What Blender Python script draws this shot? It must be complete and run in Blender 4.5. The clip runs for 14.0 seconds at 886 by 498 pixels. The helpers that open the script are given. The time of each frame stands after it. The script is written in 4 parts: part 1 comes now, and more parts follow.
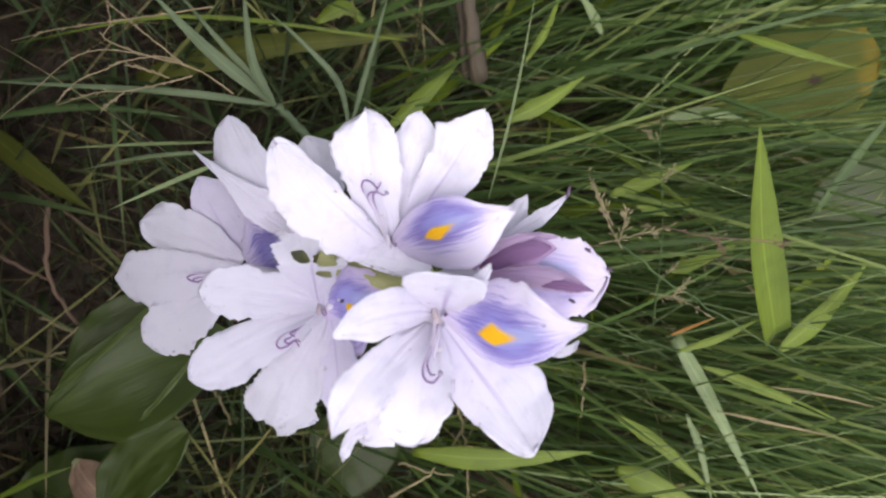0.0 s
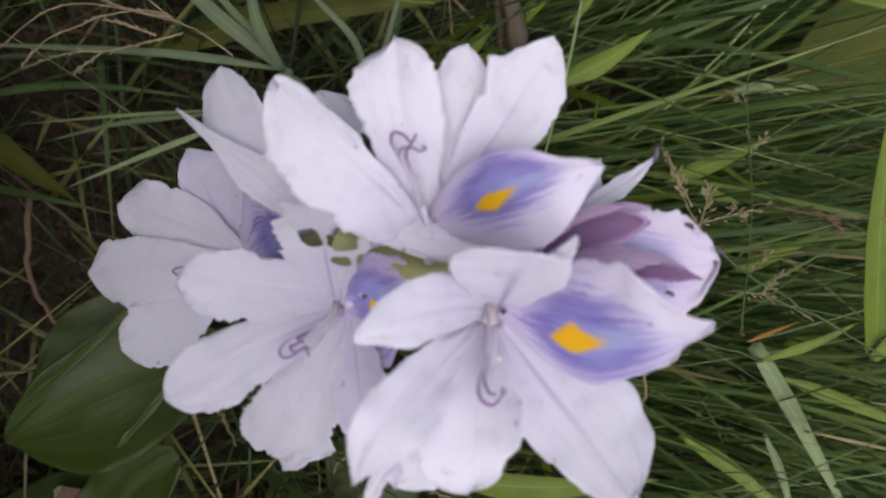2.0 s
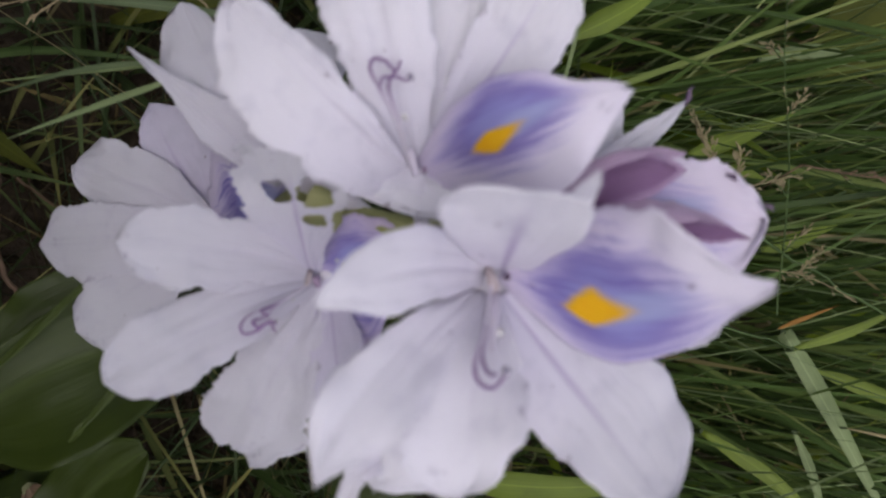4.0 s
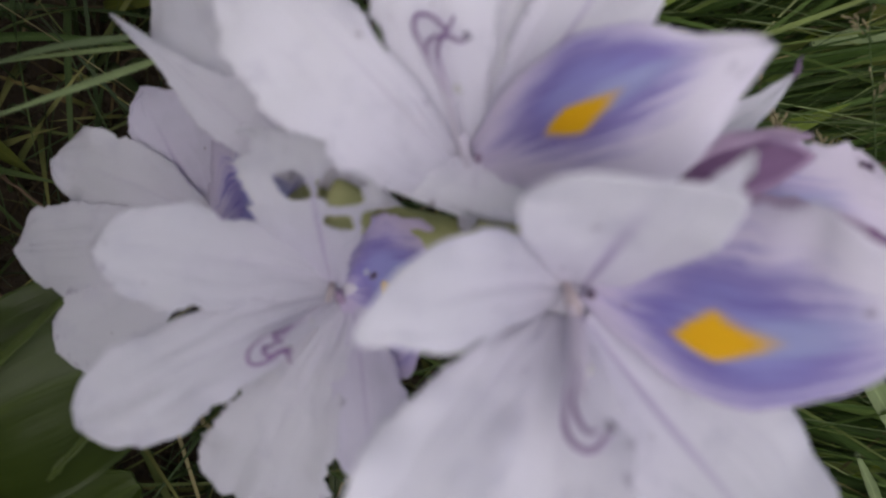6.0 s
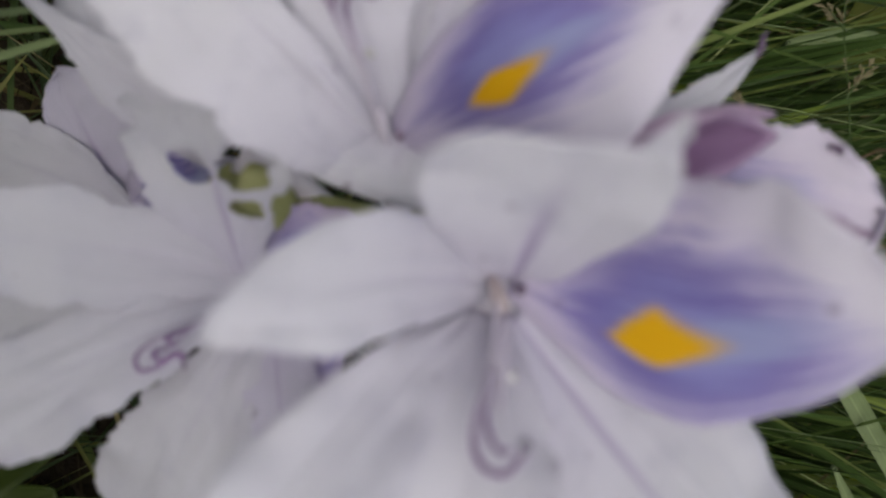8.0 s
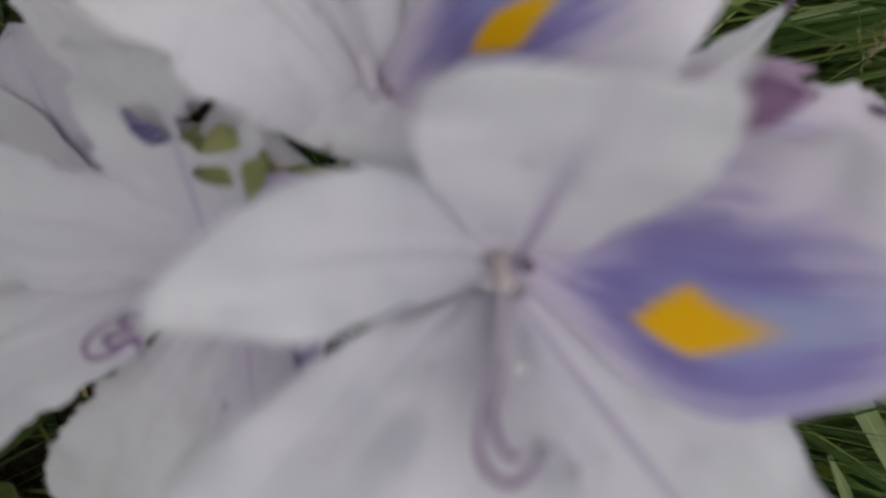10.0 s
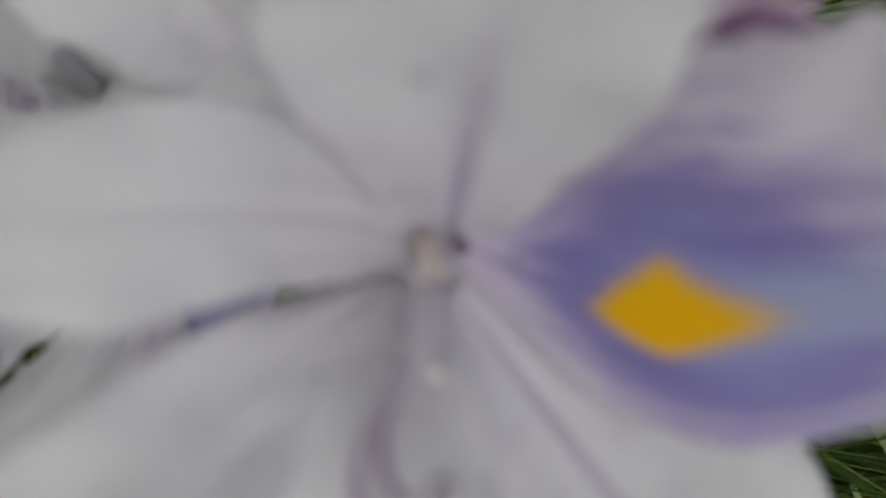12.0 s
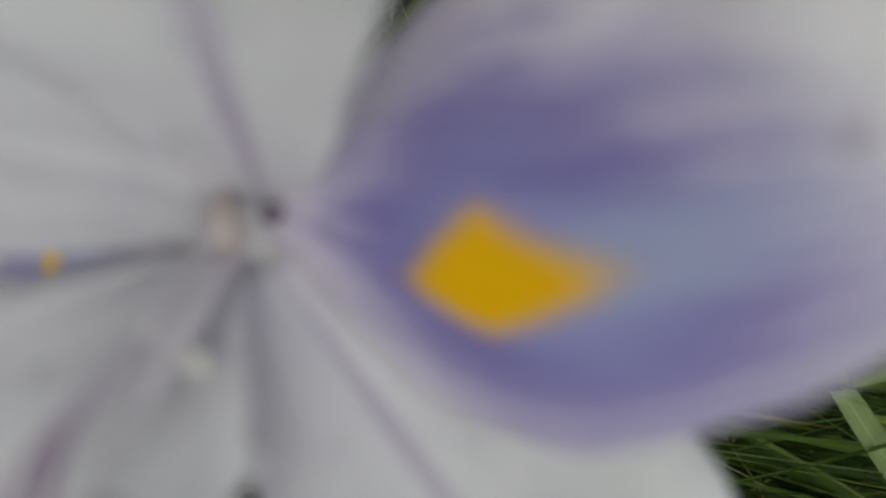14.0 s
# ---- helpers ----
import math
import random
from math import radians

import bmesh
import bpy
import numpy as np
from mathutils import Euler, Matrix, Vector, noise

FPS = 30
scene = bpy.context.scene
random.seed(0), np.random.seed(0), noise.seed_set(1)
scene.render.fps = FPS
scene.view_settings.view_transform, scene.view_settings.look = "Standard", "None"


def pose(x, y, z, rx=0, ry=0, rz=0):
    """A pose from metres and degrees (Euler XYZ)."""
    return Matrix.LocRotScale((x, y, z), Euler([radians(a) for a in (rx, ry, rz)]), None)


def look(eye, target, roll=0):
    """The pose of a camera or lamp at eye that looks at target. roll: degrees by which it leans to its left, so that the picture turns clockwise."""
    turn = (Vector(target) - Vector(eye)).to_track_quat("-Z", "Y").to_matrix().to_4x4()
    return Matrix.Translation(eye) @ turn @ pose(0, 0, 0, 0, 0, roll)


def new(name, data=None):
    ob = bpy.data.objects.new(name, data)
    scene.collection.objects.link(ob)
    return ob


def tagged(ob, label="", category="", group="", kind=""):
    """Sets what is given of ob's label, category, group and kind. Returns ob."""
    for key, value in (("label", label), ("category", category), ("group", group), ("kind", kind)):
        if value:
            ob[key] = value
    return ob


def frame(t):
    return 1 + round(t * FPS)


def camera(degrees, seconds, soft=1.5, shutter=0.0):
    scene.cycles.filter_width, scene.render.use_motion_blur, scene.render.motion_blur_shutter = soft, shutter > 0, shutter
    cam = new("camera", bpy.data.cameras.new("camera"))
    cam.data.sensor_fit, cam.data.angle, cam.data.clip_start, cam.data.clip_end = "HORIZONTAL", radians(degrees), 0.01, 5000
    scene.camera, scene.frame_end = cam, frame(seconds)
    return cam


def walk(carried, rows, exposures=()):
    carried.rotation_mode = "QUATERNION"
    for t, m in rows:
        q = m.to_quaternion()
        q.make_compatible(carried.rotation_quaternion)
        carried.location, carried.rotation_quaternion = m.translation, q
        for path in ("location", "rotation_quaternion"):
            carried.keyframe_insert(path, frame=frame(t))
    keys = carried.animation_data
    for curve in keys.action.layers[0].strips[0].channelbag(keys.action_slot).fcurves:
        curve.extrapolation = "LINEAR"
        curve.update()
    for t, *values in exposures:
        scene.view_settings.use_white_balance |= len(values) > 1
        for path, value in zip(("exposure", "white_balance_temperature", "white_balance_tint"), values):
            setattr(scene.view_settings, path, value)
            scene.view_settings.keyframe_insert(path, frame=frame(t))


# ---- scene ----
# ---- camera ----
cam = camera(69.0, 14.0, soft=2.1)
cam.data.dof.use_dof = True
cam.data.dof.focus_distance = 0.22
cam.data.dof.aperture_fstop = 15.0

# The flower head leans over: its own frame has x up along the lean, y across, and depth d down into the grass, all in centimetres.
EYE, LEAN_DOWN = 0.42, 62.0
SN, CS = math.sin(radians(LEAN_DOWN)), math.cos(radians(LEAN_DOWN))
RIGHT, UP, AHEAD = Vector((0, SN, CS)), Vector((-1, 0, 0)), Vector((0, CS, -SN))


def W(p):
    """World metres from the head's own frame."""
    return Vector((0, 0, EYE)) + 0.01 * (p[0] * RIGHT + p[1] * UP + p[2] * AHEAD)


ROWS = [  # seconds, right, ahead, up (cm), yaw, pitch, roll
    (0.0, 0.00, 0.00, 0.00, 0.00, 0.00, 0.00),
    (0.5, 0.01, 1.36, 0.01, 0.17, 0.33, -0.24),
    (1.0, 0.01, 2.02, -0.20, 0.25, 0.58, -0.45),
    (1.5, -0.45, 3.04, -0.72, 0.82, 0.53, -0.47),
    (2.0, -0.79, 4.25, -0.68, 1.44, 0.90, -0.42),
    (2.5, -0.99, 5.21, -0.93, 1.66, 0.84, -0.59),
    (2.7, -0.97, 5.55, -0.99, 1.69, 0.74, -0.61),
    (4.8, -0.91, 7.31, -1.50, 2.67, 0.71, -0.15),
    (5.0, -1.22, 7.55, -1.48, 2.96, 0.79, -0.23),
    (5.5, -1.28, 7.69, -1.38, 2.67, 0.40, -0.66),
    (6.0, -1.43, 8.73, -1.23, 2.35, 0.75, -0.43),
    (6.5, -0.68, 8.96, -1.28, 1.82, 1.54, -0.66),
    (7.0, -0.62, 9.19, -1.38, 1.62, 1.32, -0.10),
    (7.5, -0.68, 9.63, -1.44, 1.22, 1.58, -0.17),
    (7.7, -0.63, 9.71, -1.43, 1.26, 1.56, -0.10),
    (9.8, -0.98, 10.76, -1.60, -0.42, 0.27, 0.09),
    (10.0, -0.75, 10.77, -1.57, -0.21, 0.31, 0.18),
    (10.5, -0.28, 11.00, -1.96, -0.13, 1.39, -0.40),
    (11.0, -0.51, 11.52, -1.85, 0.36, 1.58, -0.61),
    (11.5, -0.05, 11.47, -2.19, 0.20, 1.91, -0.86),
    (12.0, -0.02, 12.10, -1.93, 0.58, 2.69, -0.39),
    (12.5, 0.22, 12.23, -2.26, 0.67, 3.49, -0.91),
    (13.0, 0.91, 12.55, -2.35, 0.46, 3.73, -0.46),
    (13.5, 1.35, 12.74, -2.27, 0.85, 3.98, -0.64),
    (14.0, 1.08, 13.00, -2.25, 0.49, 4.76, -1.77),
]


def eye_pose(x, y, z, yaw, pitch, roll):
    o = W((x, z, y))
    turn = Matrix((RIGHT, UP, -AHEAD)).transposed() @ (Matrix.Rotation(radians(yaw), 3, "Y") @ Matrix.Rotation(radians(pitch), 3, "X") @ Matrix.Rotation(radians(roll), 3, "Z"))
    return Matrix.Translation(o) @ turn.to_4x4()


EXPOSURES = [(0.0, 0.90, 6150, 20), (1.2, 0.58, 6230, 20), (2.5, 0.31, 6200, 19), (5.0, 0.00, 6300, 16.5), (6.5, -0.09, 6350, 14.5), (7.5, -0.10, 6480, 11), (10.0, -0.28, 6700, 5),
             (11.0, -0.31, 6720, 2), (12.5, -0.34, 7000, -2), (13.2, -0.29, 7080, -7), (14.0, -0.20, 6950, -6)]
walk(cam, [(r[0], eye_pose(*r[1:])) for r in ROWS], EXPOSURES)

# ---- light: an overcast sky ----
world = bpy.data.worlds.new("sky")
scene.world = world
world.use_nodes = True
wn = world.node_tree.nodes
sky = wn.new("ShaderNodeTexSky")
sky.sky_type, sky.sun_disc = "NISHITA", False
sky.sun_elevation, sky.sun_rotation = radians(60), radians(146)
sky.dust_density, sky.air_density = 4.0, 1.0
cloud = wn.new("ShaderNodeHueSaturation")
cloud.inputs["Saturation"].default_value = 0.35
world.node_tree.links.new(sky.outputs[0], cloud.inputs["Color"])
world.node_tree.links.new(cloud.outputs[0], wn["Background"].inputs[0])
wn["Background"].inputs[1].default_value = 0.19
sun = new("sun", bpy.data.lights.new("sun", "SUN"))
sun.data.energy, sun.data.angle, sun.data.color = 1.2, radians(60), (1.0, 0.95, 0.88)
sun.matrix_world = look((0.85, -1.25, 2.6), (0, 0, 0))


# ---- materials ----
class Nodes:
    def __init__(self, name):
        self.mat = bpy.data.materials.new(name)
        self.mat.use_nodes = True
        self.t = self.mat.node_tree
        self.bsdf = self.t.nodes["Principled BSDF"]

    def put(self, socket, v):
        if isinstance(v, bpy.types.NodeSocket):
            self.t.links.new(v, socket)
        else:
            socket.default_value = v

    def m(self, op, a, b=0.0, c=0.0, clamp=False):
        n = self.t.nodes.new("ShaderNodeMath")
        n.operation, n.use_clamp = op, clamp
        for s, v in zip(n.inputs, (a, b, c)):
            self.put(s, v)
        return n.outputs[0]

    def ramp(self, v, lo, hi, a=0.0, b=1.0):
        n = self.t.nodes.new("ShaderNodeMapRange")
        n.interpolation_type = "SMOOTHSTEP"
        for s, x in zip(n.inputs, (v, lo, hi, a, b)):
            self.put(s, x)
        return n.outputs[0]

    def mix(self, k, a, b):
        n = self.t.nodes.new("ShaderNodeMix")
        n.data_type = "RGBA"
        self.put(n.inputs[0], k)
        self.put(n.inputs[6], a if isinstance(a, bpy.types.NodeSocket) else (*a, 1))
        self.put(n.inputs[7], b if isinstance(b, bpy.types.NodeSocket) else (*b, 1))
        return n.outputs[2]

    def uv(self):
        n = self.t.nodes.new("ShaderNodeUVMap")
        n.uv_map = "along"
        s = self.t.nodes.new("ShaderNodeSeparateXYZ")
        self.t.links.new(n.outputs[0], s.inputs[0])
        return s.outputs[0], s.outputs[1]

    def vec(self, x, y, z=0.0):
        n = self.t.nodes.new("ShaderNodeCombineXYZ")
        for s, v in zip(n.inputs, (x, y, z)):
            self.put(s, v)
        return n.outputs[0]

    def noise(self, scale, vec=None, detail=3.0, rough=0.55):
        n = self.t.nodes.new("ShaderNodeTexNoise")
        n.inputs["Scale"].default_value, n.inputs["Detail"].default_value, n.inputs["Roughness"].default_value = scale, detail, rough
        if vec is None:
            vec = self.t.nodes.new("ShaderNodeTexCoord").outputs["Object"]
        self.t.links.new(vec, n.inputs["Vector"])
        return n.outputs[0]

    def chance(self):
        return self.t.nodes.new("ShaderNodeObjectInfo").outputs["Random"]

    def island(self):
        return self.t.nodes.new("ShaderNodeNewGeometry").outputs["Random Per Island"]

    def bump(self, h, strength, dist=0.001):
        n = self.t.nodes.new("ShaderNodeBump")
        n.inputs["Strength"].default_value, n.inputs["Distance"].default_value = strength, dist
        self.t.links.new(h, n.inputs["Height"])
        self.t.links.new(n.outputs[0], self.bsdf.inputs["Normal"])
        return n.outputs[0]

    def done(self, color, rough=0.6, thin=0.0, spec=0.3, normal=None):
        """thin: the share of light that shines through."""
        self.put(self.bsdf.inputs["Base Color"], color if isinstance(color, bpy.types.NodeSocket) else (*color, 1))
        self.put(self.bsdf.inputs["Roughness"], rough)
        self.bsdf.inputs["Specular IOR Level"].default_value = spec
        if thin:
            tr, mx = self.t.nodes.new("ShaderNodeBsdfTranslucent"), self.t.nodes.new("ShaderNodeMixShader")
            self.put(tr.inputs[0], color if isinstance(color, bpy.types.NodeSocket) else (*color, 1))
            if normal is not None:
                self.t.links.new(normal, tr.inputs["Normal"])
            mx.inputs[0].default_value = thin
            self.t.links.new(self.bsdf.outputs[0], mx.inputs[1])
            self.t.links.new(tr.outputs[0], mx.inputs[2])
            self.t.links.new(mx.outputs[0], self.t.nodes["Material Output"].inputs[0])
        return self.mat


def petal_material(name, white, flush, banner=False, rib=0.5, vein=0.10, mauve=0.0, eye=1.0, ink=1.0, slim=1.0, shift=0.0, shear=0.13, below=1.0, drop=0.06):
    n = Nodes(name)
    v, s = n.uv()
    av = n.m("ABSOLUTE", v)
    fan = n.vec(n.m("MULTIPLY", v, 5.0), n.m("MULTIPLY", s, 0.7), n.m("MULTIPLY", n.chance(), 9.0))
    streak = n.noise(3.0, fan, 4.0)
    fine = n.noise(9.0, fan, 2.0)
    blotch = n.noise(160.0, None, 4.0)
    base = n.mix(n.ramp(s, 0.75, 0.0), white, flush)
    base = n.mix(n.m("MULTIPLY", n.ramp(streak, 0.45, 0.75), 0.22), base, flush)
    base = n.mix(n.m("MULTIPLY", n.ramp(blotch, 0.5, 0.75), 0.35), base, (0.50, 0.49, 0.58))
    # midrib, fading towards the tip
    ribs = n.m("MULTIPLY", n.ramp(n.m("ADD", av, n.m("MULTIPLY", s, 0.02)), vein, 0.2 * vein), n.ramp(s, 0.95, 0.3))
    base = n.mix(n.m("MULTIPLY", ribs, rib), base, (0.36, 0.27, 0.48))
    # a few dark specks
    speck = n.m("MULTIPLY", n.ramp(n.noise(420.0, None, 1.0), 0.735, 0.76), n.ramp(n.noise(90.0, None, 1.0), 0.55, 0.62))
    base = n.mix(n.m("MULTIPLY", speck, 0.6), base, (0.2, 0.15, 0.2))
    bruise = n.m("MULTIPLY", n.ramp(n.noise(260.0, None, 4.0, 0.6), 0.60, 0.70), n.ramp(n.m("MAXIMUM", s, av), 0.80, 0.98))
    base = n.mix(n.m("MULTIPLY", bruise, 0.7), base, (0.36, 0.33, 0.42))
    if banner:
        wob = n.m("MULTIPLY", n.m("SUBTRACT", streak, 0.5), 0.75)
        fing = n.m("MULTIPLY", n.m("SUBTRACT", fine, 0.5), 0.5)
        ds = n.m("DIVIDE", n.m("ADD", n.m("SUBTRACT", s, 0.42), n.m("MULTIPLY", v, shear)), n.ramp(s, 0.36, 0.50, 0.30, 0.34))
        dv = n.m("DIVIDE", n.m("SUBTRACT", v, shift), n.ramp(v, -0.1, 0.1, below, 0.68))
        r = n.m("ADD", n.m("SQRT", n.m("ADD", n.m("MULTIPLY", ds, ds), n.m("MULTIPLY", dv, dv))), n.m("ADD", wob, fing))
        base = n.mix(n.m("MULTIPLY", n.ramp(r, 1.5, 0.75), 0.6), base, (0.60, 0.53, 0.76))
        blue = n.mix(n.ramp(r, 0.30, 0.75), (0.31, 0.31, 0.64), (0.24, 0.20, 0.52))
        base = n.mix(n.m("MULTIPLY", n.ramp(r, 1.2, 0.55), 0.92 * ink), base, blue)
        thread = n.m("MULTIPLY", n.ramp(n.noise(5.0, fan, 2.0), 0.50, 0.62), n.m("MULTIPLY", n.ramp(r, 1.45, 0.9), n.ramp(r, 0.25, 0.6)))
        base = n.mix(n.m("MULTIPLY", thread, 0.72 * ink), base, (0.21, 0.18, 0.50))
        tail = n.m("MULTIPLY", n.ramp(n.m("ADD", n.m("ABSOLUTE", n.m("SUBTRACT", v, n.m("MULTIPLY", n.m("SUBTRACT", s, 0.40), 0.45))), n.m("MULTIPLY", fing, 0.15)), 0.26, 0.06), n.m("MULTIPLY", n.ramp(s, 0.40, 0.5), n.ramp(s, 0.82, 0.6)))
        base = n.mix(n.m("MULTIPLY", tail, 0.75), base, (0.44, 0.48, 0.70))
        sy = n.m("ADD", n.m("SUBTRACT", s, 0.37), n.m("MULTIPLY", v, 0.10))
        vy = n.m("SUBTRACT", n.m("ADD", v, drop), n.m("MULTIPLY", sy, 0.4))
        y1 = n.m("DIVIDE", n.m("ABSOLUTE", sy), n.ramp(sy, -0.02, 0.06, 0.098 * eye + 0.001, 0.140 * eye + 0.001))
        y = n.m("ADD", n.m("POWER", n.m("ADD", n.m("POWER", y1, n.ramp(sy, -0.02, 0.06, 1.3, 0.88)), n.m("POWER", n.m("DIVIDE", n.m("ABSOLUTE", vy), n.ramp(vy, -0.05, 0.05, 0.31 * eye * slim + 0.001, 0.28 * eye * slim + 0.001)), 1.35)), 1.0), n.m("MULTIPLY", fing, 1.1))
        base = n.mix(n.m("MULTIPLY", n.ramp(y, 1.45, 0.75), 1.0 if eye > 0 else 0.0), base, (0.84, 0.51, 0.010))
    if mauve:
        base = n.mix(n.m("MULTIPLY", n.ramp(av, 1.0, 0.55), mauve), base, (0.23, 0.125, 0.245))
    h = n.m("ADD", n.m("ADD", n.m("MULTIPLY", streak, 0.8), n.m("MULTIPLY", fine, 0.3)), n.m("MULTIPLY", n.noise(420.0, None, 5.0, 0.65), 0.6))
    nb = n.bump(h, 0.28, 0.0011)
    return n.done(base, 0.55, 0.44, 0.25, nb)


# one petal white: rear blooms darkened for shade, front two lightened as lit
WHITE_DIMMED = (0.615, 0.61, 0.66)
WHITE_LIT = (0.76, 0.75, 0.80)
PETAL_LIT = petal_material("petal_lit", WHITE_LIT, (0.70, 0.67, 0.78), rib=0.5)
PETAL_VEINED = petal_material("petal_veined", WHITE_LIT, (0.72, 0.69, 0.78), rib=0.6, vein=0.16)
PETAL_LIT_PLAIN = petal_material("petal_lit_plain", WHITE_LIT, (0.72, 0.70, 0.78), rib=0.08)
PETAL = petal_material("petal", WHITE_DIMMED, (0.60, 0.57, 0.68), rib=0.55)
PETAL_PLAIN = petal_material("petal_plain", WHITE_DIMMED, (0.62, 0.60, 0.68), rib=0.08)
PETAL_LILAC = petal_material("petal_lilac", (0.61, 0.585, 0.69), (0.58, 0.54, 0.67), rib=0.4)
PETAL_BACK = petal_material("petal_back", (0.50, 0.36, 0.53), (0.34, 0.20, 0.36), rib=0.5, mauve=0.9)
PETAL_PINK = petal_material("petal_pink", (0.58, 0.46, 0.60), (0.50, 0.37, 0.53), rib=0.3, mauve=0.3)
BANNER_FADED = petal_material("banner_faded", (0.70, 0.65, 0.75), (0.62, 0.54, 0.69), banner=True, rib=0.2, eye=0.0, ink=0.3)
BANNER_SMALL_EYE = petal_material("banner_small_eye", (0.75, 0.72, 0.80), (0.71, 0.65, 0.79), banner=True, rib=0.1, eye=1.0, slim=0.55, shift=0.22, shear=-0.05, below=0.66)
BANNER_TINY_EYE = petal_material("banner_tiny_eye", (0.61, 0.53, 0.69), (0.58, 0.50, 0.68), banner=True, rib=0.1, eye=0.38, shift=0.15)
BANNER_SIDE = petal_material("banner_side", (0.62, 0.59, 0.69), (0.60, 0.55, 0.69), banner=True, rib=0.1, eye=0.35)
BANNER = petal_material("banner", (0.75, 0.72, 0.80), (0.71, 0.65, 0.79), banner=True, rib=0.1, below=0.92, slim=0.84, drop=0.02)


def leaf_material(name, dark, light, yellow=0.1, rough=0.5, lines=14.0, rim=None):
    n = Nodes(name)
    v, s = n.uv()
    lon = n.noise(2.0, n.vec(n.m("MULTIPLY", v, lines), n.m("MULTIPLY", s, 2.0), n.m("MULTIPLY", n.island(), 20.0)), 3.0)
    big = n.noise(45.0, None, 4.0)
    c = n.mix(lon, dark, light)
    c = n.mix(n.m("MULTIPLY", n.ramp(big, 0.45, 0.75), 0.5), c, tuple(0.6 * x for x in dark))
    c = n.mix(n.m("MULTIPLY", n.ramp(n.m("ABSOLUTE", v), 0.10, 0.02), 0.35), c, tuple(min(1, 1.5 * x) for x in light))
    c = n.mix(n.m("MULTIPLY", n.ramp(n.m("ADD", n.island(), n.m("MULTIPLY", s, 0.35)), 0.85, 1.3), yellow), c, (0.30, 0.24, 0.07))
    if rim:
        worn = n.m("ADD", n.ramp(s, 0.60, 1.0), n.m("MULTIPLY", n.m("SUBTRACT", big, 0.5), 0.9))
        c = n.mix(n.ramp(worn, 0.6, 1.15), c, rim)
        spot = n.m("ADD", n.m("ABSOLUTE", n.m("SUBTRACT", s, 0.60)), n.m("ADD", n.m("MULTIPLY", n.m("ABSOLUTE", n.m("ADD", v, 0.15)), 0.35), n.m("MULTIPLY", n.m("SUBTRACT", big, 0.5), 0.1)))
        c = n.mix(n.ramp(spot, 0.06, 0.035), c, (0.03, 0.016, 0.008))
    vary = n.t.nodes.new("ShaderNodeHueSaturation")
    n.put(vary.inputs["Value"], n.ramp(n.island(), 0.0, 1.0, 0.55, 1.5))
    n.put(vary.inputs["Color"], c)
    c = vary.outputs[0]
    nb = n.bump(lon, 0.35, 0.0006)
    return n.done(c, rough, 0.3, 0.35, nb)


GRASS = leaf_material("grass", (0.042, 0.082, 0.019), (0.105, 0.168, 0.042), 0.22)
# grass green darkened, with the shade near the soil put into its colour
GRASS_SHADED = leaf_material("grass_shaded", (0.036, 0.060, 0.020), (0.080, 0.120, 0.038), 0.45)
GRASS_FRESH = leaf_material("grass_fresh", (0.105, 0.16, 0.012), (0.20, 0.275, 0.024), 0.25)
GRASS_PALE = leaf_material("grass_pale", (0.16, 0.225, 0.085), (0.28, 0.355, 0.155), 0.2)
GRASS_BLUE = leaf_material("grass_blue", (0.095, 0.14, 0.062), (0.18, 0.235, 0.115), 0.2)
LEAF = leaf_material("hyacinth_leaf", (0.032, 0.050, 0.006), (0.045, 0.067, 0.009), 0.15, 0.5, 9.0)
LEAF_YELLOW = leaf_material("ageing_leaf", (0.040, 0.052, 0.004), (0.078, 0.088, 0.006), 0.3, 0.8, 22.0, (0.15, 0.115, 0.006))
STRAW = leaf_material("straw", (0.20, 0.165, 0.072), (0.36, 0.31, 0.155), 0.3, 0.7)
TAN = leaf_material("tan_straw", (0.30, 0.23, 0.115), (0.52, 0.42, 0.25), 0.2, 0.7)
RUST = leaf_material("withered_orange", (0.30, 0.15, 0.03), (0.46, 0.24, 0.05), 0.0, 0.7)
REED = leaf_material("reed", (0.066, 0.054, 0.033), (0.145, 0.115, 0.072), 0.1, 0.7)
OLIVE = leaf_material("olive_leaf", (0.07, 0.085, 0.010), (0.13, 0.145, 0.018), 0.5, 0.6)
THATCH = leaf_material("thatch", (0.040, 0.028, 0.014), (0.11, 0.080, 0.042), 0.3, 0.85)
STEM_BROWN = leaf_material("brown_stem", (0.18, 0.115, 0.07), (0.34, 0.23, 0.145), 0.2, 0.8)
STALK = leaf_material("stalk", (0.25, 0.265, 0.10), (0.38, 0.38, 0.18), 0.1, 0.5)
THROAT_MAUVE = Nodes("throat_mauve").done((0.34, 0.25, 0.36), 0.6, 0.2)
THROAT = Nodes("throat").done((0.68, 0.65, 0.71), 0.6, 0.35)
HUSK = leaf_material("husk", (0.23, 0.195, 0.095), (0.42, 0.36, 0.20), 0.3, 0.7)
COLUMN = Nodes("stamen_column").done((0.44, 0.375, 0.38), 0.6, 0.2)
FILAMENT_NODES = Nodes("filament")
FILAMENT = FILAMENT_NODES.done(FILAMENT_NODES.mix(FILAMENT_NODES.ramp(FILAMENT_NODES.uv()[1], 0.0, 0.4), (0.56, 0.50, 0.61), (0.225, 0.14, 0.28)), 0.5, 0.15)
FILAMENT_PALE = Nodes("filament_pale").done((0.68, 0.64, 0.72), 0.5, 0.35)
# dark colour for painted hollows, and for the shrivelled petal tips
MOUTH = Nodes("mouth").done((0.10, 0.07, 0.11), 0.8)
ANTHER = Nodes("anther").done((0.24, 0.22, 0.28), 0.7)
